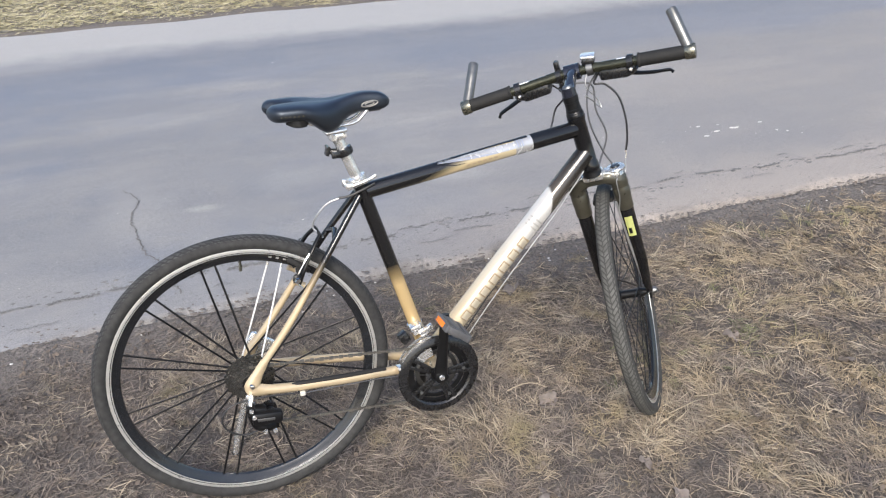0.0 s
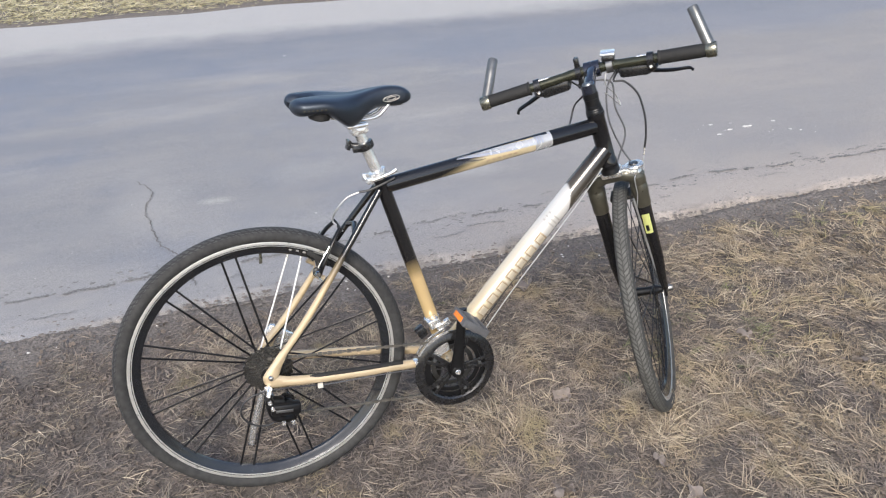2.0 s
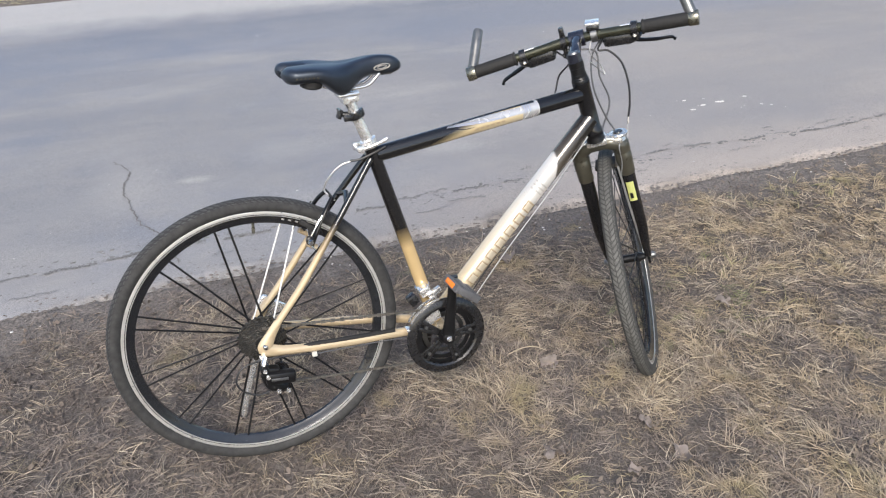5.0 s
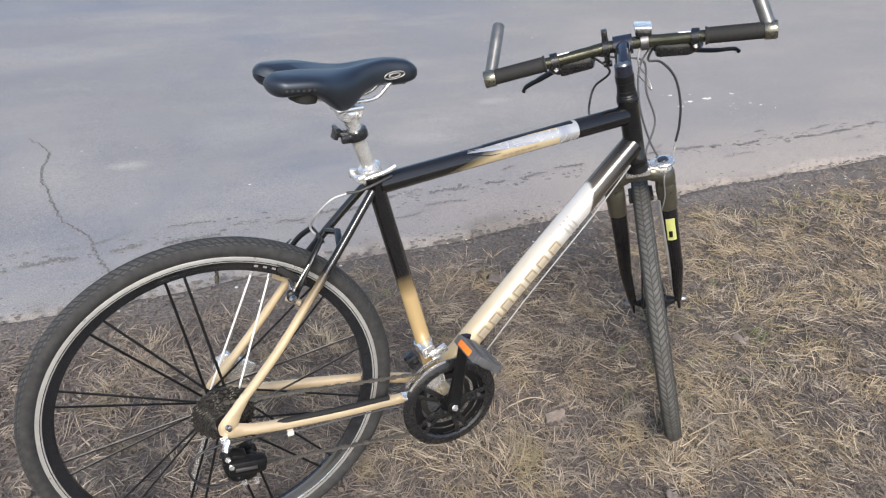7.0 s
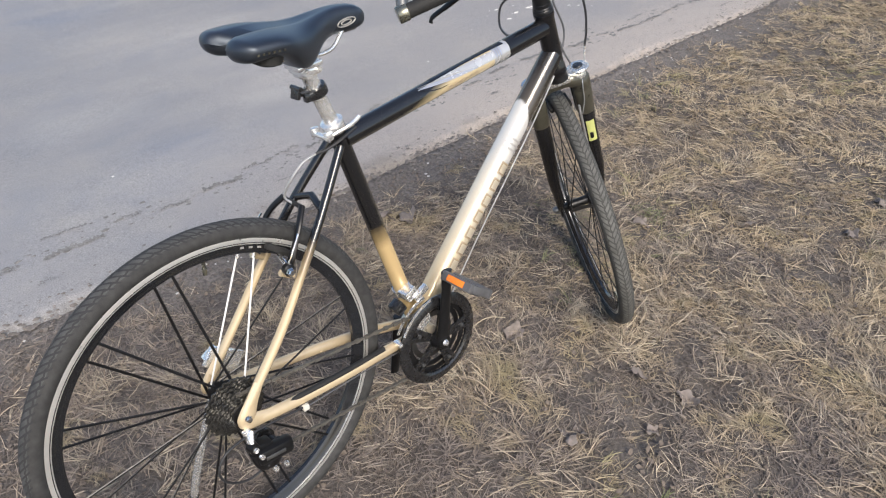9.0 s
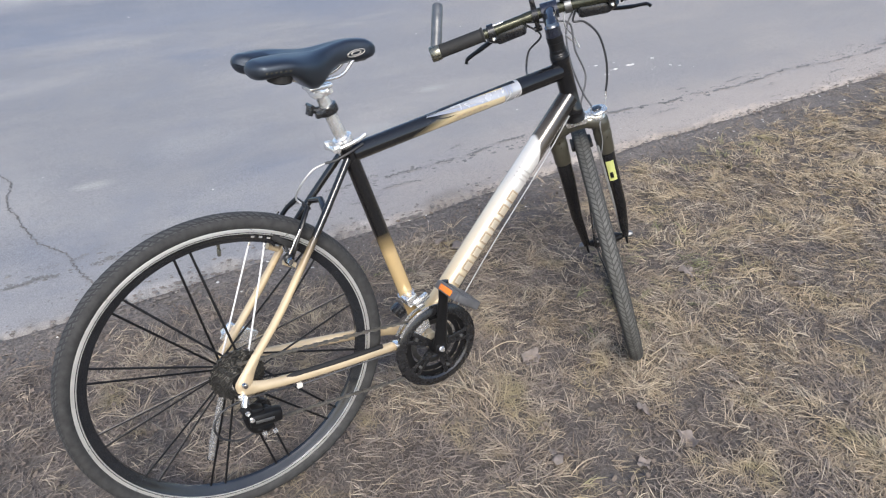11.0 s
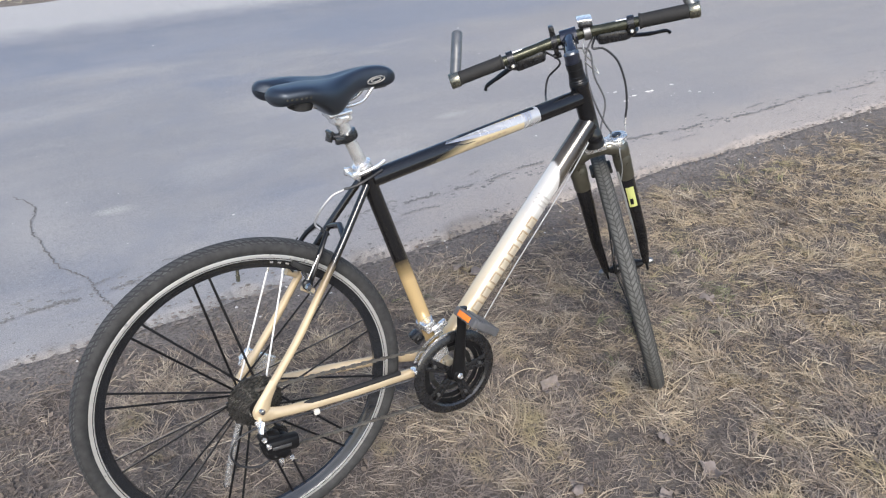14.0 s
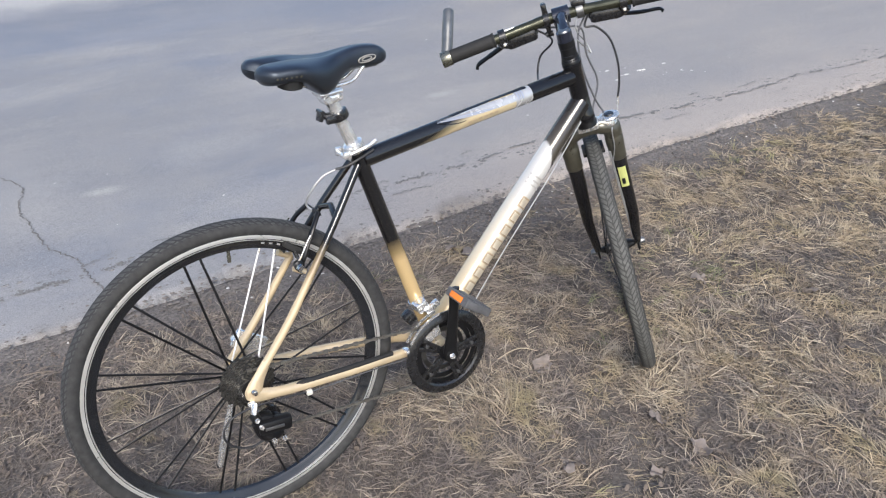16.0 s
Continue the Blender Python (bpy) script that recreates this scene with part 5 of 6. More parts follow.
handlebar = part("handlebar", tube([bar_point(HALF * (i / 20 - 1)) for i in range(41)], [0.0125 if abs(i - 20) > 4 else 0.0135 for i in range(41)], 18), BAR_PAINT, BIKE, "dark olive anodised flat handlebar")
for s in (-1, 1):
    g0, g1 = HALF - 0.012, HALF - 0.125
    bm = bmesh.new()
    pts, rad = [], []
    for i in range(40):
        q = s * (g0 + (g1 - g0) * i / 39)
        pts.append(bar_point(q))
        rad.append((0.0172 if i % 3 else 0.0166) + (0.002 if i > 37 else 0))
    sweep(bm, pts, rad, 18)
    part("grip", bm, BLACK_RUBBER, handlebar, "black rubber grip")
    e = bar_point(s * HALF)
    along = (bar_point(s * HALF) - bar_point(s * (HALF - 0.02))).normalized()
    tipv = V(0.046, 0.052, 0.106) if s < 0 else V(-0.026, 0.050, 0.100)
    bm = bmesh.new()
    lathe(bm, e, along, [(0.012, -0.012), (0.0185, -0.012), (0.0195, -0.008), (0.0195, 0.010), (0.018, 0.013), (0.010, 0.0135)], 24, False)
    clampo = part("bar_end_clamp", bm, BAR_CAP, handlebar, "olive grey metal bar end clamp")
    part("bar_end", sweep(bmesh.new(), [e, e + tipv * 0.15, e + tipv * 0.6, e + tipv * 0.97, e + tipv], [0.0145, 0.0138, 0.0138, 0.0138, 0.0115], 18), BAR_END, handlebar, "worn dark grey metal bar end")
    # brake lever: clamp, body, blade
    c = bar_point(s * 0.148)
    bm = bmesh.new()
    lathe(bm, c, along, [(0.0135, -0.009), (0.0185, -0.008), (0.0185, 0.008), (0.0135, 0.009)], 20, True)
    body = [bar_point(s * 0.158, -0.014, 0.006), bar_point(s * 0.130, -0.028, 0.018), bar_point(s * 0.098, -0.027, 0.024), bar_point(s * 0.066, -0.014, 0.022)]
    sweep(bm, spline(body, 4), [0.012, 0.015, 0.0165, 0.017, 0.0175, 0.017, 0.016, 0.015, 0.014, 0.012, 0.010, 0.008, 0.007], 12, 0.85)
    block(bm, bar_point(s * 0.104, -0.023, 0.010), (0.080, 0.034, 0.033), BT @ Matrix.Rotation(0.10 * s, 3, "Y"), 0.010)
    block(bm, bar_point(s * 0.076, -0.018, 0.010), (0.030, 0.024, 0.020), BT, 0.007)
    lever = part("brake_lever", bm, BLACK_PLASTIC, BIKE, "black brake and shift lever")
    blade = [bar_point(s * 0.130, -0.026, 0.030), bar_point(s * 0.160, -0.040, 0.048), bar_point(s * 0.195, -0.055, 0.062), bar_point(s * 0.228, -0.069, 0.074), bar_point(s * 0.236, -0.080, 0.076)]
    if s > 0:
        blade = [bar_point(s * q, u, f) for q, u, f in ((0.128, -0.034, 0.030), (0.160, -0.048, 0.048), (0.195, -0.056, 0.060), (0.232, -0.060, 0.070), (0.242, -0.068, 0.071))]
    part("lever_blade", sweep(bmesh.new(), spline(blade, 5), [0.0085] * 5 + [0.0075] * 6 + [0.0065] * 5 + [0.0058, 0.0055, 0.0055, 0.0065, 0.0065], 10, 0.7), BLACK_METAL, lever, "black lever blade")
    part("lever_bolt", disc(bar_point(s * 0.146, -0.016, -0.012), -BH + BA * 0.2, [(0.005, -0.004), (0.005, 0.003), (0.003, 0.005)], 10), SILVER, lever)
    # shine along the top of the bar, modelled as a thin silver strip
    part("bar_shine_strip", tube([bar_point(s * 0.115, 0.0118, 0.0), bar_point(s * 0.155, 0.0118, 0.0)], 0.0030, 8), SILVER, handlebar, "thin silver strip added as shine on the handlebar")

# lamp on the right of the stem, empty holder on the left
lb = bar_point(0.045)
bm = bmesh.new()
lathe(bm, lb, BR, [(0.0138, -0.009), (0.0185, -0.008), (0.0185, 0.008), (0.0138, 0.009)], 20, True)
block(bm, lb + BA * 0.012 + BH * 0.004, (0.020, 0.022, 0.020), BT, 0.004)
lamp = part("bar_lamp", bm, GREY_METAL, BIKE, "small silver-topped lamp on the handlebar")
part("lamp_housing", block(bmesh.new(), lb + BA * 0.020 + BH * 0.010, (0.034, 0.044, 0.020), BT @ Matrix.Rotation(0.15, 3, "Y"), 0.007), BLACK_PLASTIC, lamp)
part("lamp_top", block(bmesh.new(), lb + BA * 0.031 + BH * 0.010, (0.038, 0.042, 0.009), BT @ Matrix.Rotation(0.15, 3, "Y"), 0.004), SILVER, lamp, "shiny silver top plate")
hb = bar_point(-0.036)
bm = bmesh.new()
lathe(bm, hb, BR, [(0.0138, -0.008), (0.0190, -0.007), (0.0190, 0.007), (0.0138, 0.008)], 20, True)
block(bm, hb + BA * 0.028 + BH * 0.002, (0.013, 0.022, 0.024), BT, 0.003)
block(bm, hb - BA * 0.026, (0.012, 0.014, 0.022), BT, 0.003)
lathe(bm, hb - BA * 0.036 + BR * 0.0, BR, [(0.003, -0.010), (0.007, -0.009), (0.007, 0.009), (0.003, 0.010)], 14, False)
part("lamp_holder", bm, BLACK_PLASTIC, BIKE, "empty black lamp holder on the handlebar")

# cables
def cable(pts, r, mat, label=""):
    return part("cable", tube(spline(pts, 8), r, 8), mat, BIKE, label)


cable([bar_point(0.066, -0.016, 0.022), V(0.515, 0.040, 0.944), V(0.540, 0.028, 0.940), V(0.570, 0.012, 0.908), V(0.585, 0.0, 0.853), V(0.591, 0.0, 0.800), V(0.590, 0.003, 0.765)], 0.0028, CABLE_BLACK, "black looping brake cable")
cable([V(0.590, 0.003, 0.765), V(0.589, 0.003, 0.744)], 0.0026, SILVER)
cable([V(0.589, 0.003, 0.744), V(0.584, -0.004, 0.705), steer(0.056, 0.004, -0.150), steer(0.052, 0.003, -0.200), steer(0.042, 0.006, -0.238)], 0.0014, CABLE_WHITE, "bare front brake cable")
cable([bar_point(-0.066, -0.016, 0.022), V(0.470, 0.080, 0.944), V(0.520, 0.060, 0.936), V(0.521, 0.040, 0.875), V(0.547, 0.030, 0.808), V(0.524, 0.020, 0.747), V(0.500, -0.010, 0.738)], 0.0025, CABLE_GREY)
cable([bar_point(0.060, -0.016, 0.022), V(0.502, 0.050, 0.924), V(0.491, 0.020, 0.850), V(0.530, 0.020, 0.769), V(0.562, 0.020, 0.725), V(0.574, -0.004, 0.690), V(0.588, -0.012, 0.640)], 0.0024, CABLE_GREY)
cable([bar_point(-0.070, -0.016, 0.022), V(0.463, 0.100, 0.912), V(0.456, 0.140, 0.870), V(0.440, 0.132, 0.832), V(0.405, 0.080, 0.824), V(0.372, 0.020, 0.838)], 0.0026, CABLE_BLACK)
cable([lb + BA * 0.01 + BH * 0.01, V(0.496, 0.050, 0.940), V(0.533, 0.060, 0.903), V(0.545, 0.052, 0.875), V(0.520, 0.050, 0.895), V(0.490, 0.040, 0.916)], 0.0018, CABLE_WHITE)
cable([V(0.45, -0.022, 0.735), V(0.36, -0.022, 0.628), V(0.20, -0.022, 0.455), V(0.07, -0.020, 0.300)], 0.0016, CABLE_WHITE, "silver shift cable below the down tube")
cable([V(0.45, 0.012, 0.725), V(0.36, 0.012, 0.620), V(0.20, 0.012, 0.448), V(0.07, 0.012, 0.292)], 0.0018, CABLE_BLACK)
cable([BB + V(0.005, -0.02, -0.03), V(-0.12, -0.05, 0.292), V(-0.34, -0.078, 0.322)], 0.0015, CABLE_GREY)

# ---- dry grass, litter and leaves ----
def blades(name, count, box, length, width, lift, mat, seed, label="", density=None):
    """Thin three-piece blades of dead grass strewn over box (x0, x1, y0, y1)."""
    rng = np.random.default_rng(seed)
    x = rng.uniform(box[0], box[1], count)
    y = rng.uniform(box[2], box[3], count)
    if density is not None:
        keep = rng.uniform(0, 1, count) < density(x, y)
        x, y = x[keep], y[keep]
    n = len(x)
    clump = np.sin(5.0 * x + 3.0 * np.sin(2.3 * y)) + np.cos(4.3 * y + 2.0 * np.sin(3.1 * x))
    ang = 1.3 * clump + rng.normal(0, 1.1, n)
    L = rng.uniform(length[0], length[1], n)
    W = rng.uniform(width[0], width[1], n)
    rise = np.abs(rng.normal(lift, lift * 0.6, n))
    curl = rng.normal(0, 0.42, n)
    base = np.stack([x, y, ground_z(x, y) + rng.uniform(-0.002, 0.008, n) + 0.012 * np.clip(np.sin(9.0 * x + 2.5 * np.sin(6 * y)) * np.sin(10.0 * y + 2 * np.sin(7 * x)), 0, 1)], -1)
    pts = [base]
    direction, pitch = ang.copy(), rise.copy()
    for k in range(3):
        step = np.stack([np.cos(direction) * np.cos(pitch), np.sin(direction) * np.cos(pitch), np.sin(pitch)], -1) * (L / 3)[:, None]
        q = pts[-1] + step
        q[:, 2] = np.maximum(q[:, 2], ground_z(q[:, 0], q[:, 1]) + 0.0015)
        pts.append(q)
        direction = direction + curl * 0.6
        pitch = pitch - rise * rng.uniform(0.3, 1.3, n)
    twist = rng.uniform(-0.9, 0.9, n)
    side = np.stack([-np.sin(ang), np.cos(ang), twist], -1)
    side /= np.linalg.norm(side, axis=1)[:, None]
    taper = (0.8, 1.0, 0.75)
    verts = np.zeros((n, 7, 3))
    for k in range(3):
        verts[:, 2 * k] = pts[k] - side * (W * taper[k] / 2)[:, None]
        verts[:, 2 * k + 1] = pts[k] + side * (W * taper[k] / 2)[:, None]
    verts[:, 6] = pts[3]
    o = (np.arange(n) * 7)[:, None]
    tris = np.concatenate([o + np.array([[a, b, c]]) for a, b, c in ((0, 1, 3), (0, 3, 2), (2, 3, 5), (2, 5, 4), (4, 5, 6))], 0)
    me = bpy.data.meshes.new(name)
    me.vertices.add(n * 7)
    me.vertices.foreach_set("co", verts.reshape(-1))
    me.loops.add(len(tris) * 3)
    me.loops.foreach_set("vertex_index", tris.reshape(-1))
    me.polygons.add(len(tris))
    me.polygons.foreach_set("loop_start", np.arange(len(tris)) * 3)
    me.update(calc_edges=True)
    me.validate()
    me.materials.append(mat)
    ob = new(name, me)
    return tagged(ob, label, "grass", kind="stuff")


def tufts(name, count, per, box, length, width, lift, fan, mat, seed, label, density=None):
    """Tufts of long fine dead blades that lie over together; every blade bends down along its length."""
    rng = np.random.default_rng(seed)
    cx, cy = rng.uniform(box[0], box[1], count), rng.uniform(box[2], box[3], count)
    if density is not None:
        keep = rng.uniform(0, 1, count) < density(cx, cy)
        cx, cy = cx[keep], cy[keep]
    m = len(cx)
    lay = 1.6 * np.sin(3.1 * cx + 2.0 * np.sin(2.7 * cy)) + 1.4 * np.cos(3.7 * cy + 2.0 * np.sin(2.9 * cx)) + rng.normal(0, 1.0, m)
    stand = np.clip(rng.lognormal(math.log(lift), 0.5, m), 0.03, 1.25)
    big = rng.uniform(0.65, 1.2, m)
    tone = rng.uniform(0, 1, m)
    t = np.repeat(np.arange(m), per)
    n = len(t)
    a = rng.uniform(0, 6.283, n)
    r = np.abs(rng.normal(0, 0.014, n))
    x, y = cx[t] + r * np.cos(a), cy[t] + r * np.sin(a)
    direction = lay[t] + rng.normal(0, fan, n)
    pitch = stand[t] * rng.uniform(0.35, 1.35, n)
    L = rng.uniform(length[0], length[1], n) * big[t]
    W = rng.uniform(width[0], width[1], n)
    curl, sag = rng.normal(0, 0.12, n), pitch * rng.uniform(0.08, 0.45, n) + rng.uniform(-0.03, 0.08, n)
    mound = 0.014 * np.clip(np.sin(9.0 * x + 2.5 * np.sin(6 * y)) * np.sin(10.0 * y + 2 * np.sin(7 * x)), 0, 1)
    pts = [np.stack([x, y, ground_z(x, y) + mound + rng.uniform(-0.004, 0.006, n)], -1)]
    sides = []
    twist = rng.uniform(-1.0, 1.0, n)
    for k in range(4):
        sides.append(np.stack([-np.sin(direction), np.cos(direction), twist], -1))
        step = np.stack([np.cos(direction) * np.cos(pitch), np.sin(direction) * np.cos(pitch), np.sin(pitch)], -1) * (L / 4)[:, None]
        q = pts[-1] + step
        q[:, 2] = np.maximum(q[:, 2], ground_z(q[:, 0], q[:, 1]) + 0.002)
        pts.append(q)
        direction, pitch = direction + curl, pitch - sag
    verts = np.zeros((n, 9, 3))
    for k, taper in enumerate((0.7, 1.0, 0.9, 0.6)):
        side = sides[k] / np.linalg.norm(sides[k], axis=1)[:, None]
        verts[:, 2 * k] = pts[k] - side * (W * taper / 2)[:, None]
        verts[:, 2 * k + 1] = pts[k] + side * (W * taper / 2)[:, None]
    verts[:, 8] = pts[4]
    o = (np.arange(n) * 9)[:, None]
    corner = ((0, 1, 3), (0, 3, 2), (2, 3, 5), (2, 5, 4), (4, 5, 7), (4, 7, 6), (6, 7, 8))
    tris = np.concatenate([o + np.array([c]) for c in corner], 0)
    me = bpy.data.meshes.new(name)
    me.vertices.add(n * 9)
    me.vertices.foreach_set("co", verts.reshape(-1))
    me.loops.add(len(tris) * 3)
    me.loops.foreach_set("vertex_index", tris.reshape(-1))
    me.polygons.add(len(tris))
    me.polygons.foreach_set("loop_start", np.arange(len(tris)) * 3)
    me.update(calc_edges=True)
    me.attributes.new("tone", "FLOAT", "POINT").data.foreach_set("value", np.repeat(tone[t], 9))
    me.materials.append(mat)
    return tagged(new(name, me), label, "grass", kind="stuff")


def verge(x, y):
    """Fewer tufts towards the bare strip beside the asphalt and in the trodden hollows."""
    edge = np.clip((0.90 - y + 0.05 * np.sin(6 * x) + 0.03 * np.sin(17 * x)) / 0.24, 0.0, 1)
    patch = 0.66 + 0.30 * np.sin(3.1 * x + 1.2) * np.sin(3.7 * y + 0.5) + 0.38 * np.sin(11.0 * x + 3 * np.sin(4 * y)) * np.sin(12.5 * y + 2 * np.sin(5 * x))
    d = edge * np.clip(patch, 0.45, 1)
    for hx, hy in HOLLOWS:
        d = d * (1 - 0.85 * np.exp(-((x - hx) ** 2 + (y - hy) ** 2) / 0.0022))
    return d


def golden(x, y):
    return verge(x, y) * np.clip(0.50 + 0.19 * x + 0.16 * y + 0.5 * np.sin(7.0 * x + 2 * np.sin(6 * y)) * np.cos(8.0 * y), 0.14, 1)


def outside(x, y):
    inner = (x > -1.8) & (x < 5.9) & (y > -0.98)
    return np.where(inner, 0.0, 1.0)


STRAW_LABEL = "matted dry yellow-brown grass on the verge"
MAT_LABEL = "weathered grey-brown grass mat on the verge"
tufts("dry_grass", 21000, 8, (-1.9, 1.9, -1.05, 0.98), (0.020, 0.055), (0.0012, 0.0026), 0.16, 0.95, MAT_STRAW, 11, MAT_LABEL, verge)
tufts("dry_grass", 13000, 6, (-1.9, 1.9, -1.05, 0.95), (0.030, 0.085), (0.0013, 0.0027), 0.24, 0.62, STRAW, 16, STRAW_LABEL, golden)
tufts("grass_tuft", 130, 10, (0.52, 0.92, -0.22, 0.02), (0.04, 0.09), (0.0013, 0.0026), 0.42, 0.7, STRAW, 19, "straw pressed round the front tyre")
tufts("grass_tuft", 380, 18, (-1.5, 3.0, -1.0, 0.80), (0.05, 0.12), (0.0012, 0.0024), 0.55, 0.65, STRAW, 14, "upright tufts of dry straw", verge)
tufts("dry_grass", 13000, 7, (1.9, 6.0, -1.5, 0.98), (0.025, 0.065), (0.0018, 0.0034), 0.18, 0.95, MAT_STRAW, 12, MAT_LABEL, verge)
tufts("dry_grass", 9500, 6, (1.9, 6.0, -1.5, 0.98), (0.030, 0.080), (0.0018, 0.0034), 0.28, 0.7, STRAW, 17, STRAW_LABEL, golden)
blades("dry_grass", 90000, (-6, 8, 6.36, 9.5), (0.04, 0.10), (0.004, 0.009), 0.22, FAR_STRAW, 13, label="yellow-green dry grass across the road",
       density=lambda x, y: np.clip((y - 6.36 - 0.06 * np.sin(5 * x)) / 0.25, 0.05, 1))
blades("dry_grass", 70000, (-7.0, 10.0, -6.5, 0.93), (0.05, 0.13), (0.005, 0.010), 0.25, OUTER_STRAW, 18, label=MAT_LABEL, density=outside)
tufts("green_grass", 900, 10, (0.0, 4.5, -1.0, 0.80), (0.03, 0.08), (0.0012, 0.0026), 0.5, 0.6, GREEN, 15, "sparse pale green shoots among the straw",
      lambda x, y: np.clip(np.sin(3.3 * x + 1.4) * np.cos(4.6 * y + 2.2) * 1.4 - 0.25 + 0.12 * x, 0, 1))


def litter(name, count, box, seed):
    rng = np.random.default_rng(seed)
    verts, faces = [], []
    for i in range(count):
        x, y = rng.uniform(box[0], box[1]), rng.uniform(box[2], box[3])
        s, a = rng.uniform(0.003, 0.010), rng.uniform(0, 6.28)
        z = float(ground_z(np.array(x), np.array(y))) + rng.uniform(0.002, 0.014)
        tilt = rng.normal(0, 0.4, 2)
        o = len(verts)
        for k, (u, v) in enumerate(((-1, 0), (-0.3, 0.55), (0.6, 0.4), (1, 0), (0.4, -0.5), (-0.4, -0.45))):
            px, py = s * (u * math.cos(a) - v * math.sin(a)), s * (u * math.sin(a) + v * math.cos(a))
            verts.append((x + px, y + py, z + px * tilt[0] + py * tilt[1] + (0.25 * s if k % 2 else 0)))
        faces += [(o, o + 1, o + 5), (o + 1, o + 2, o + 4, o + 5), (o + 2, o + 3, o + 4)]
    me = bpy.data.meshes.new(name)
    me.from_pydata(verts, [], faces)
    me.materials.append(LITTER)
    return tagged(new(name, me), "small brown crumbs of dead leaves on the soil", "leaf litter", kind="stuff")


litter("leaf_litter", 9000, (-1.6, 2.2, -0.95, 0.90), 21)
litter("leaf_litter", 1200, (-1.6, 4.0, 0.55, 0.98), 22)


def grit(name, count, box, size, seed, label, z_of, mat=STONE, lengthen=1.0):
    rng = np.random.default_rng(seed)
    verts, faces = [], []
    for i in range(count):
        x, y, s = rng.uniform(box[0], box[1]), rng.uniform(box[2], box[3]), rng.uniform(*size) * rng.uniform(0.4, 1)
        z, a = z_of(x, y), rng.uniform(0, 6.28)
        o = len(verts)
        for k in range(5):
            r = s * rng.uniform(0.7, 1.2)
            verts.append((x + lengthen * r * math.cos(a + k * 1.257), y + r * math.sin(a + k * 1.257), z))
        verts.append((x + s * 0.2, y, z + s * rng.uniform(0.15, 0.5)))
        faces += [(o + k, o + (k + 1) % 5, o + 5) for k in range(5)]
    me = bpy.data.meshes.new(name)
    me.from_pydata(verts, [], faces)
    me.materials.append(mat)
    return tagged(new(name, me), label, "grit", kind="stuff")


def road_z(x, y):
    return 0.004 * math.sin(0.9 * x + 1.3 * y) + 0.002 * math.sin(4.0 * x - 3.0 * y) - 0.001


grit("road_grit", 420, (-2.0, 5.0, 1.15, 4.0), (0.003, 0.008), 31, "pale grit scattered on the asphalt", road_z)
grit("road_grit", 9, (2.30, 2.48, 1.79, 1.84), (0.007, 0.016), 37, "white chips scattered on the asphalt", road_z, PALE_CHIP, 1.8)
grit("road_grit", 9, (2.48, 3.10, 1.65, 1.74), (0.006, 0.012), 38, "white chips scattered on the asphalt", road_z, PALE_CHIP, 1.6)
grit("road_grit", 8, (2.20, 2.66, 1.60, 1.96), (0.008, 0.022), 32, "white chips scattered on the asphalt", road_z, PALE_CHIP, 1.7)
grit("road_grit", 60, (-1.6, 3.4, 1.5, 4.4), (0.004, 0.010), 36, "white chips scattered on the asphalt", road_z, PALE_CHIP, 1.3)
grit("road_crumbs", 900, (-1.9, 4.6, 1.235, 1.345), (0.004, 0.013), 34, "dark crumbs along a broken line of the asphalt", road_z, CRUMBLE, 1.6)
grit("road_crumbs", 500, (-1.9, 4.6, 0.97, 1.20), (0.002, 0.007), 35, "dark crumbs along the edge of the asphalt", road_z, CRUMBLE, 1.3)
grit("verge_grit", 120, (-1.8, 4.0, 0.80, 1.0), (0.003, 0.009), 33, "grit in the bare soil beside the asphalt", lambda x, y: float(ground_z(np.array(x), np.array(y))) + 0.001)


grit("soil_crumbs", 2200, (-1.9, 4.6, 0.90, 1.005), (0.003, 0.012), 41, "crumbs of grey-brown soil along the asphalt", lambda x, y: max(road_z(x, y) - 0.006, float(ground_z(np.array(x), np.array(y)))), SOIL_CRUMB, 1.3)
grit("soil_crumbs", 320, (-1.9, 4.6, 0.99, 1.07), (0.002, 0.008), 42, "crumbs of grey-brown soil strewn on the asphalt", road_z, SOIL_CRUMB, 1.4)


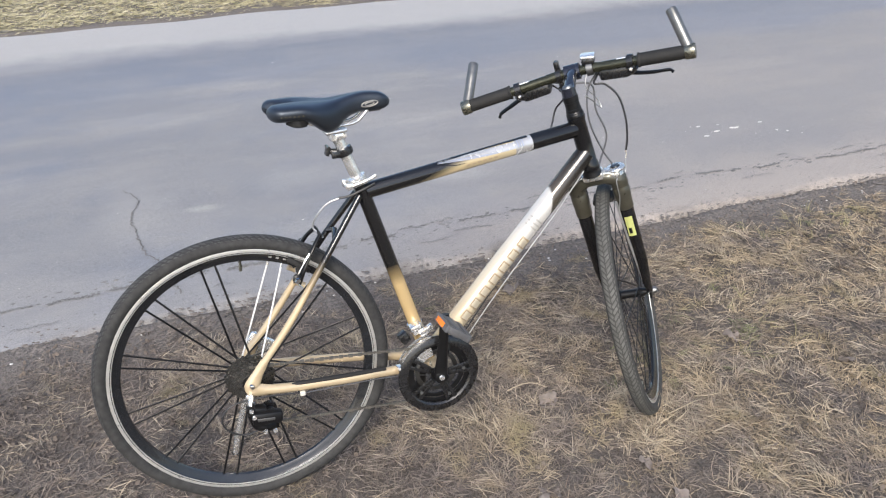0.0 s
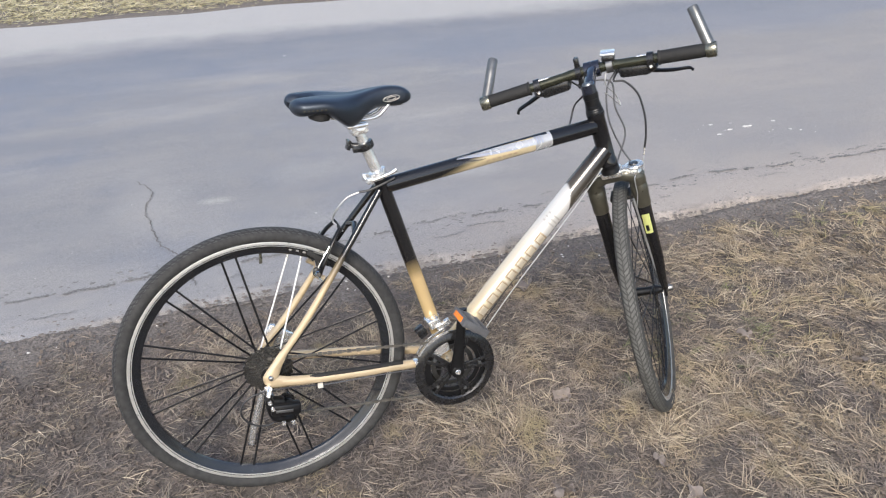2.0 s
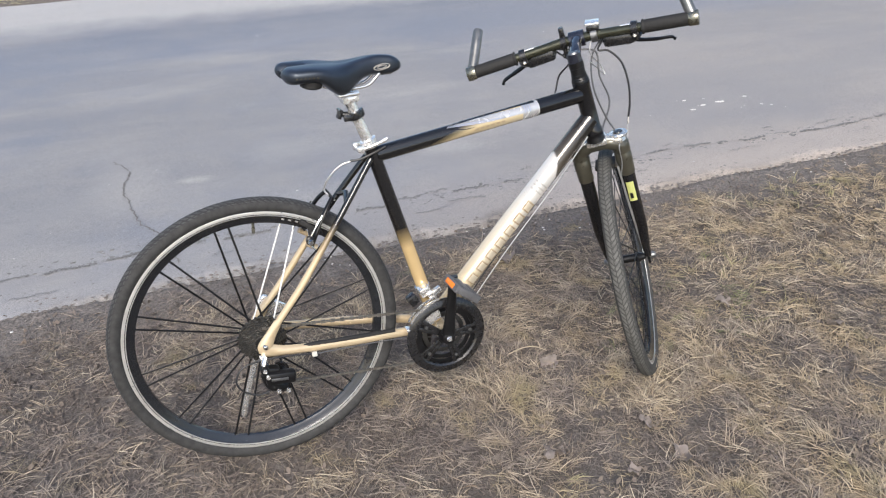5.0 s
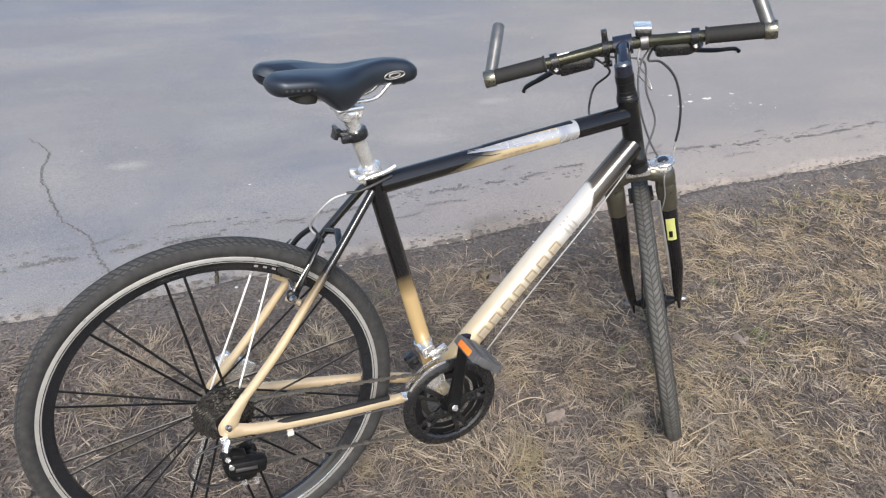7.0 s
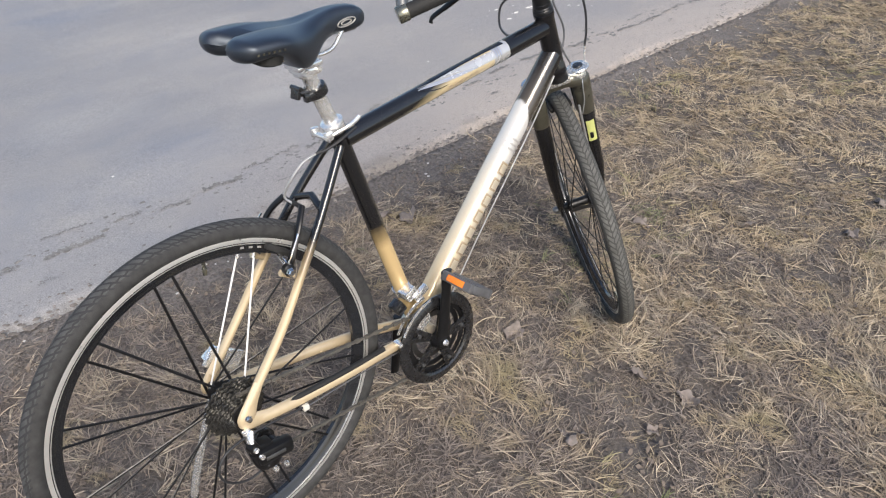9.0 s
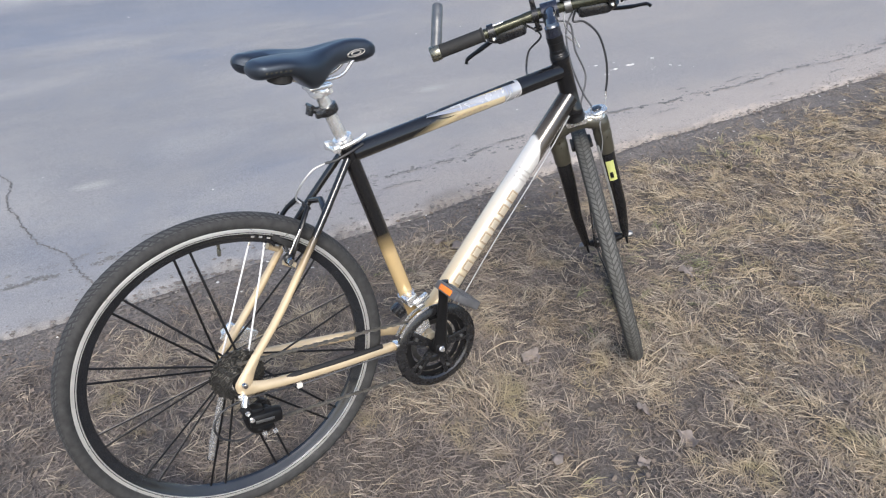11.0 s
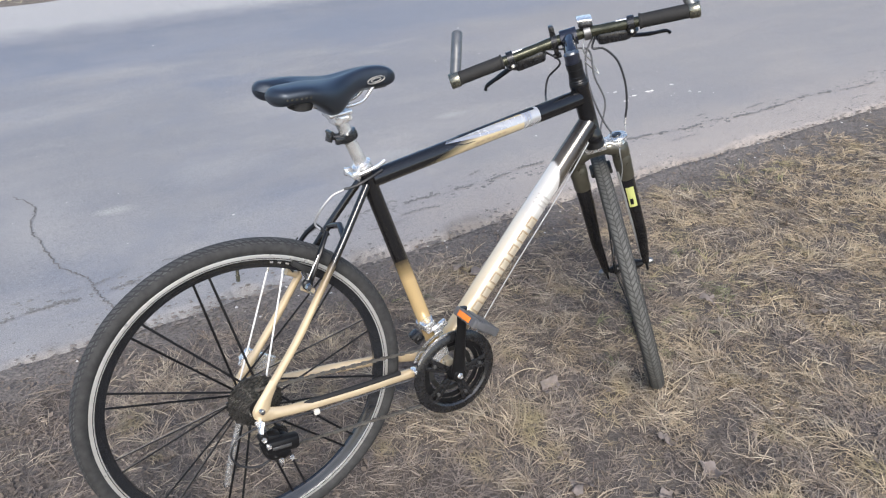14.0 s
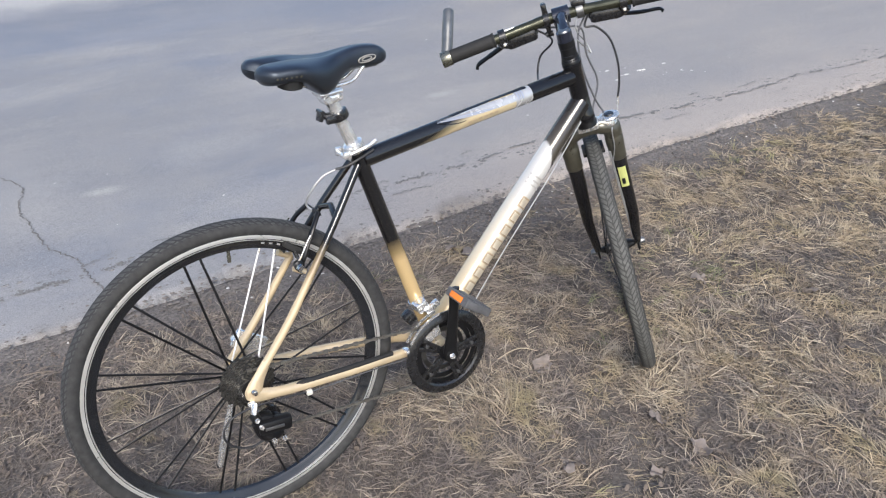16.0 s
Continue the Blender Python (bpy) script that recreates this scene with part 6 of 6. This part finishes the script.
def dead_leaf(x, y, size, turn, seed):
    """A crumpled, notched leaf lying in the grass."""
    rng = random.Random(seed)
    bm = bmesh.new()
    n = 13
    rows = []
    for i in range(n):
        u = i / (n - 1)
        wide = math.sin(math.pi * min(0.97, u * 0.9 + 0.05)) ** 0.8
        left, right = (wide * (0.34 + 0.12 * math.sin(9 * u + seed + q)) * rng.uniform(0.72, 1.15) for q in (0, 2))
        row = []
        for j in range(7):
            v = (j / 3 - 1) * (left if j < 3 else right)
            curl = 0.55 * v * v + 0.10 * math.sin(6 * u + seed) + 0.10 * math.sin(11 * v + 5 * u + seed)
            row.append(bm.verts.new((size * (u - 0.5 + rng.uniform(-0.02, 0.02)), size * v, size * (curl + rng.uniform(-0.03, 0.03)))))
        rows.append(row)
    for a, b in zip(rows, rows[1:]):
        for j in range(6):
            bm.faces.new((a[j], b[j], b[j + 1], a[j + 1]))
    back = bmesh.ops.duplicate(bm, geom=bm.faces[:])["geom"]
    for v in (g for g in back if isinstance(g, bmesh.types.BMVert)):
        v.co.z -= 0.0012
    ob = part("dead_leaf", bm, LEAF)
    z = float(ground_z(np.array(x), np.array(y))) + 0.014
    ob.matrix_world = pose(x, y, z, rng.uniform(-22, 22), rng.uniform(-22, 22), turn)
    return tagged(ob, "curled pale brown dead leaf lying in dry grass", "leaf", "dead leaves on the verge")


for i, (lx, ly, ls, lt) in enumerate(((0.370, 0.058, 0.068, 20), (0.206, -0.280, 0.075, 200), (0.529, 0.690, 0.085, 75), (0.495, 0.745, 0.055, 10), (1.355, -0.096, 0.055, 140), (0.508, -0.261, 0.055, 310),
                                       (0.528, -0.392, 0.060, 95), (0.384, -0.385, 0.040, 170), (1.575, -0.355, 0.06, 60), (1.84, -0.342, 0.05, 60), (1.10, 0.140, 0.065, 310), (0.508, -0.040, 0.045, 260))):
    dead_leaf(lx, ly, ls, lt, 40 + i)


def straw_stalk(x, y, turn, length, seed):
    """A thick pale stalk with one kink, lying on the grass."""
    rng = random.Random(seed)
    bend = rng.uniform(-0.012, 0.012)
    z = float(ground_z(np.array(x), np.array(y))) + 0.022
    bm = tube(spline([(-length / 2, 0, -0.006), (-length * 0.1, bend, 0.003), (length * 0.2, bend * 0.7, 0.004), (length / 2, -bend, -0.004)], 4), [0.0016] * 5 + [0.0015] * 5 + [0.0010] * 3, 6)
    ob = part("straw_stalk", bm, STALK)
    ob.matrix_world = pose(x, y, z, 0, rng.uniform(-4, 4), turn)
    return tagged(ob, "long pale dry stalk lying on matted grass", "stalk", "dry stalks on the verge")


for i, (lx, ly, lt, ln) in enumerate(((0.335, 0.130, -12, 0.12), (0.74, -0.10, 8, 0.13), (0.84, -0.08, -14, 0.09), (0.71, -0.13, 22, 0.08))):
    straw_stalk(lx, ly, lt, ln, 70 + i)
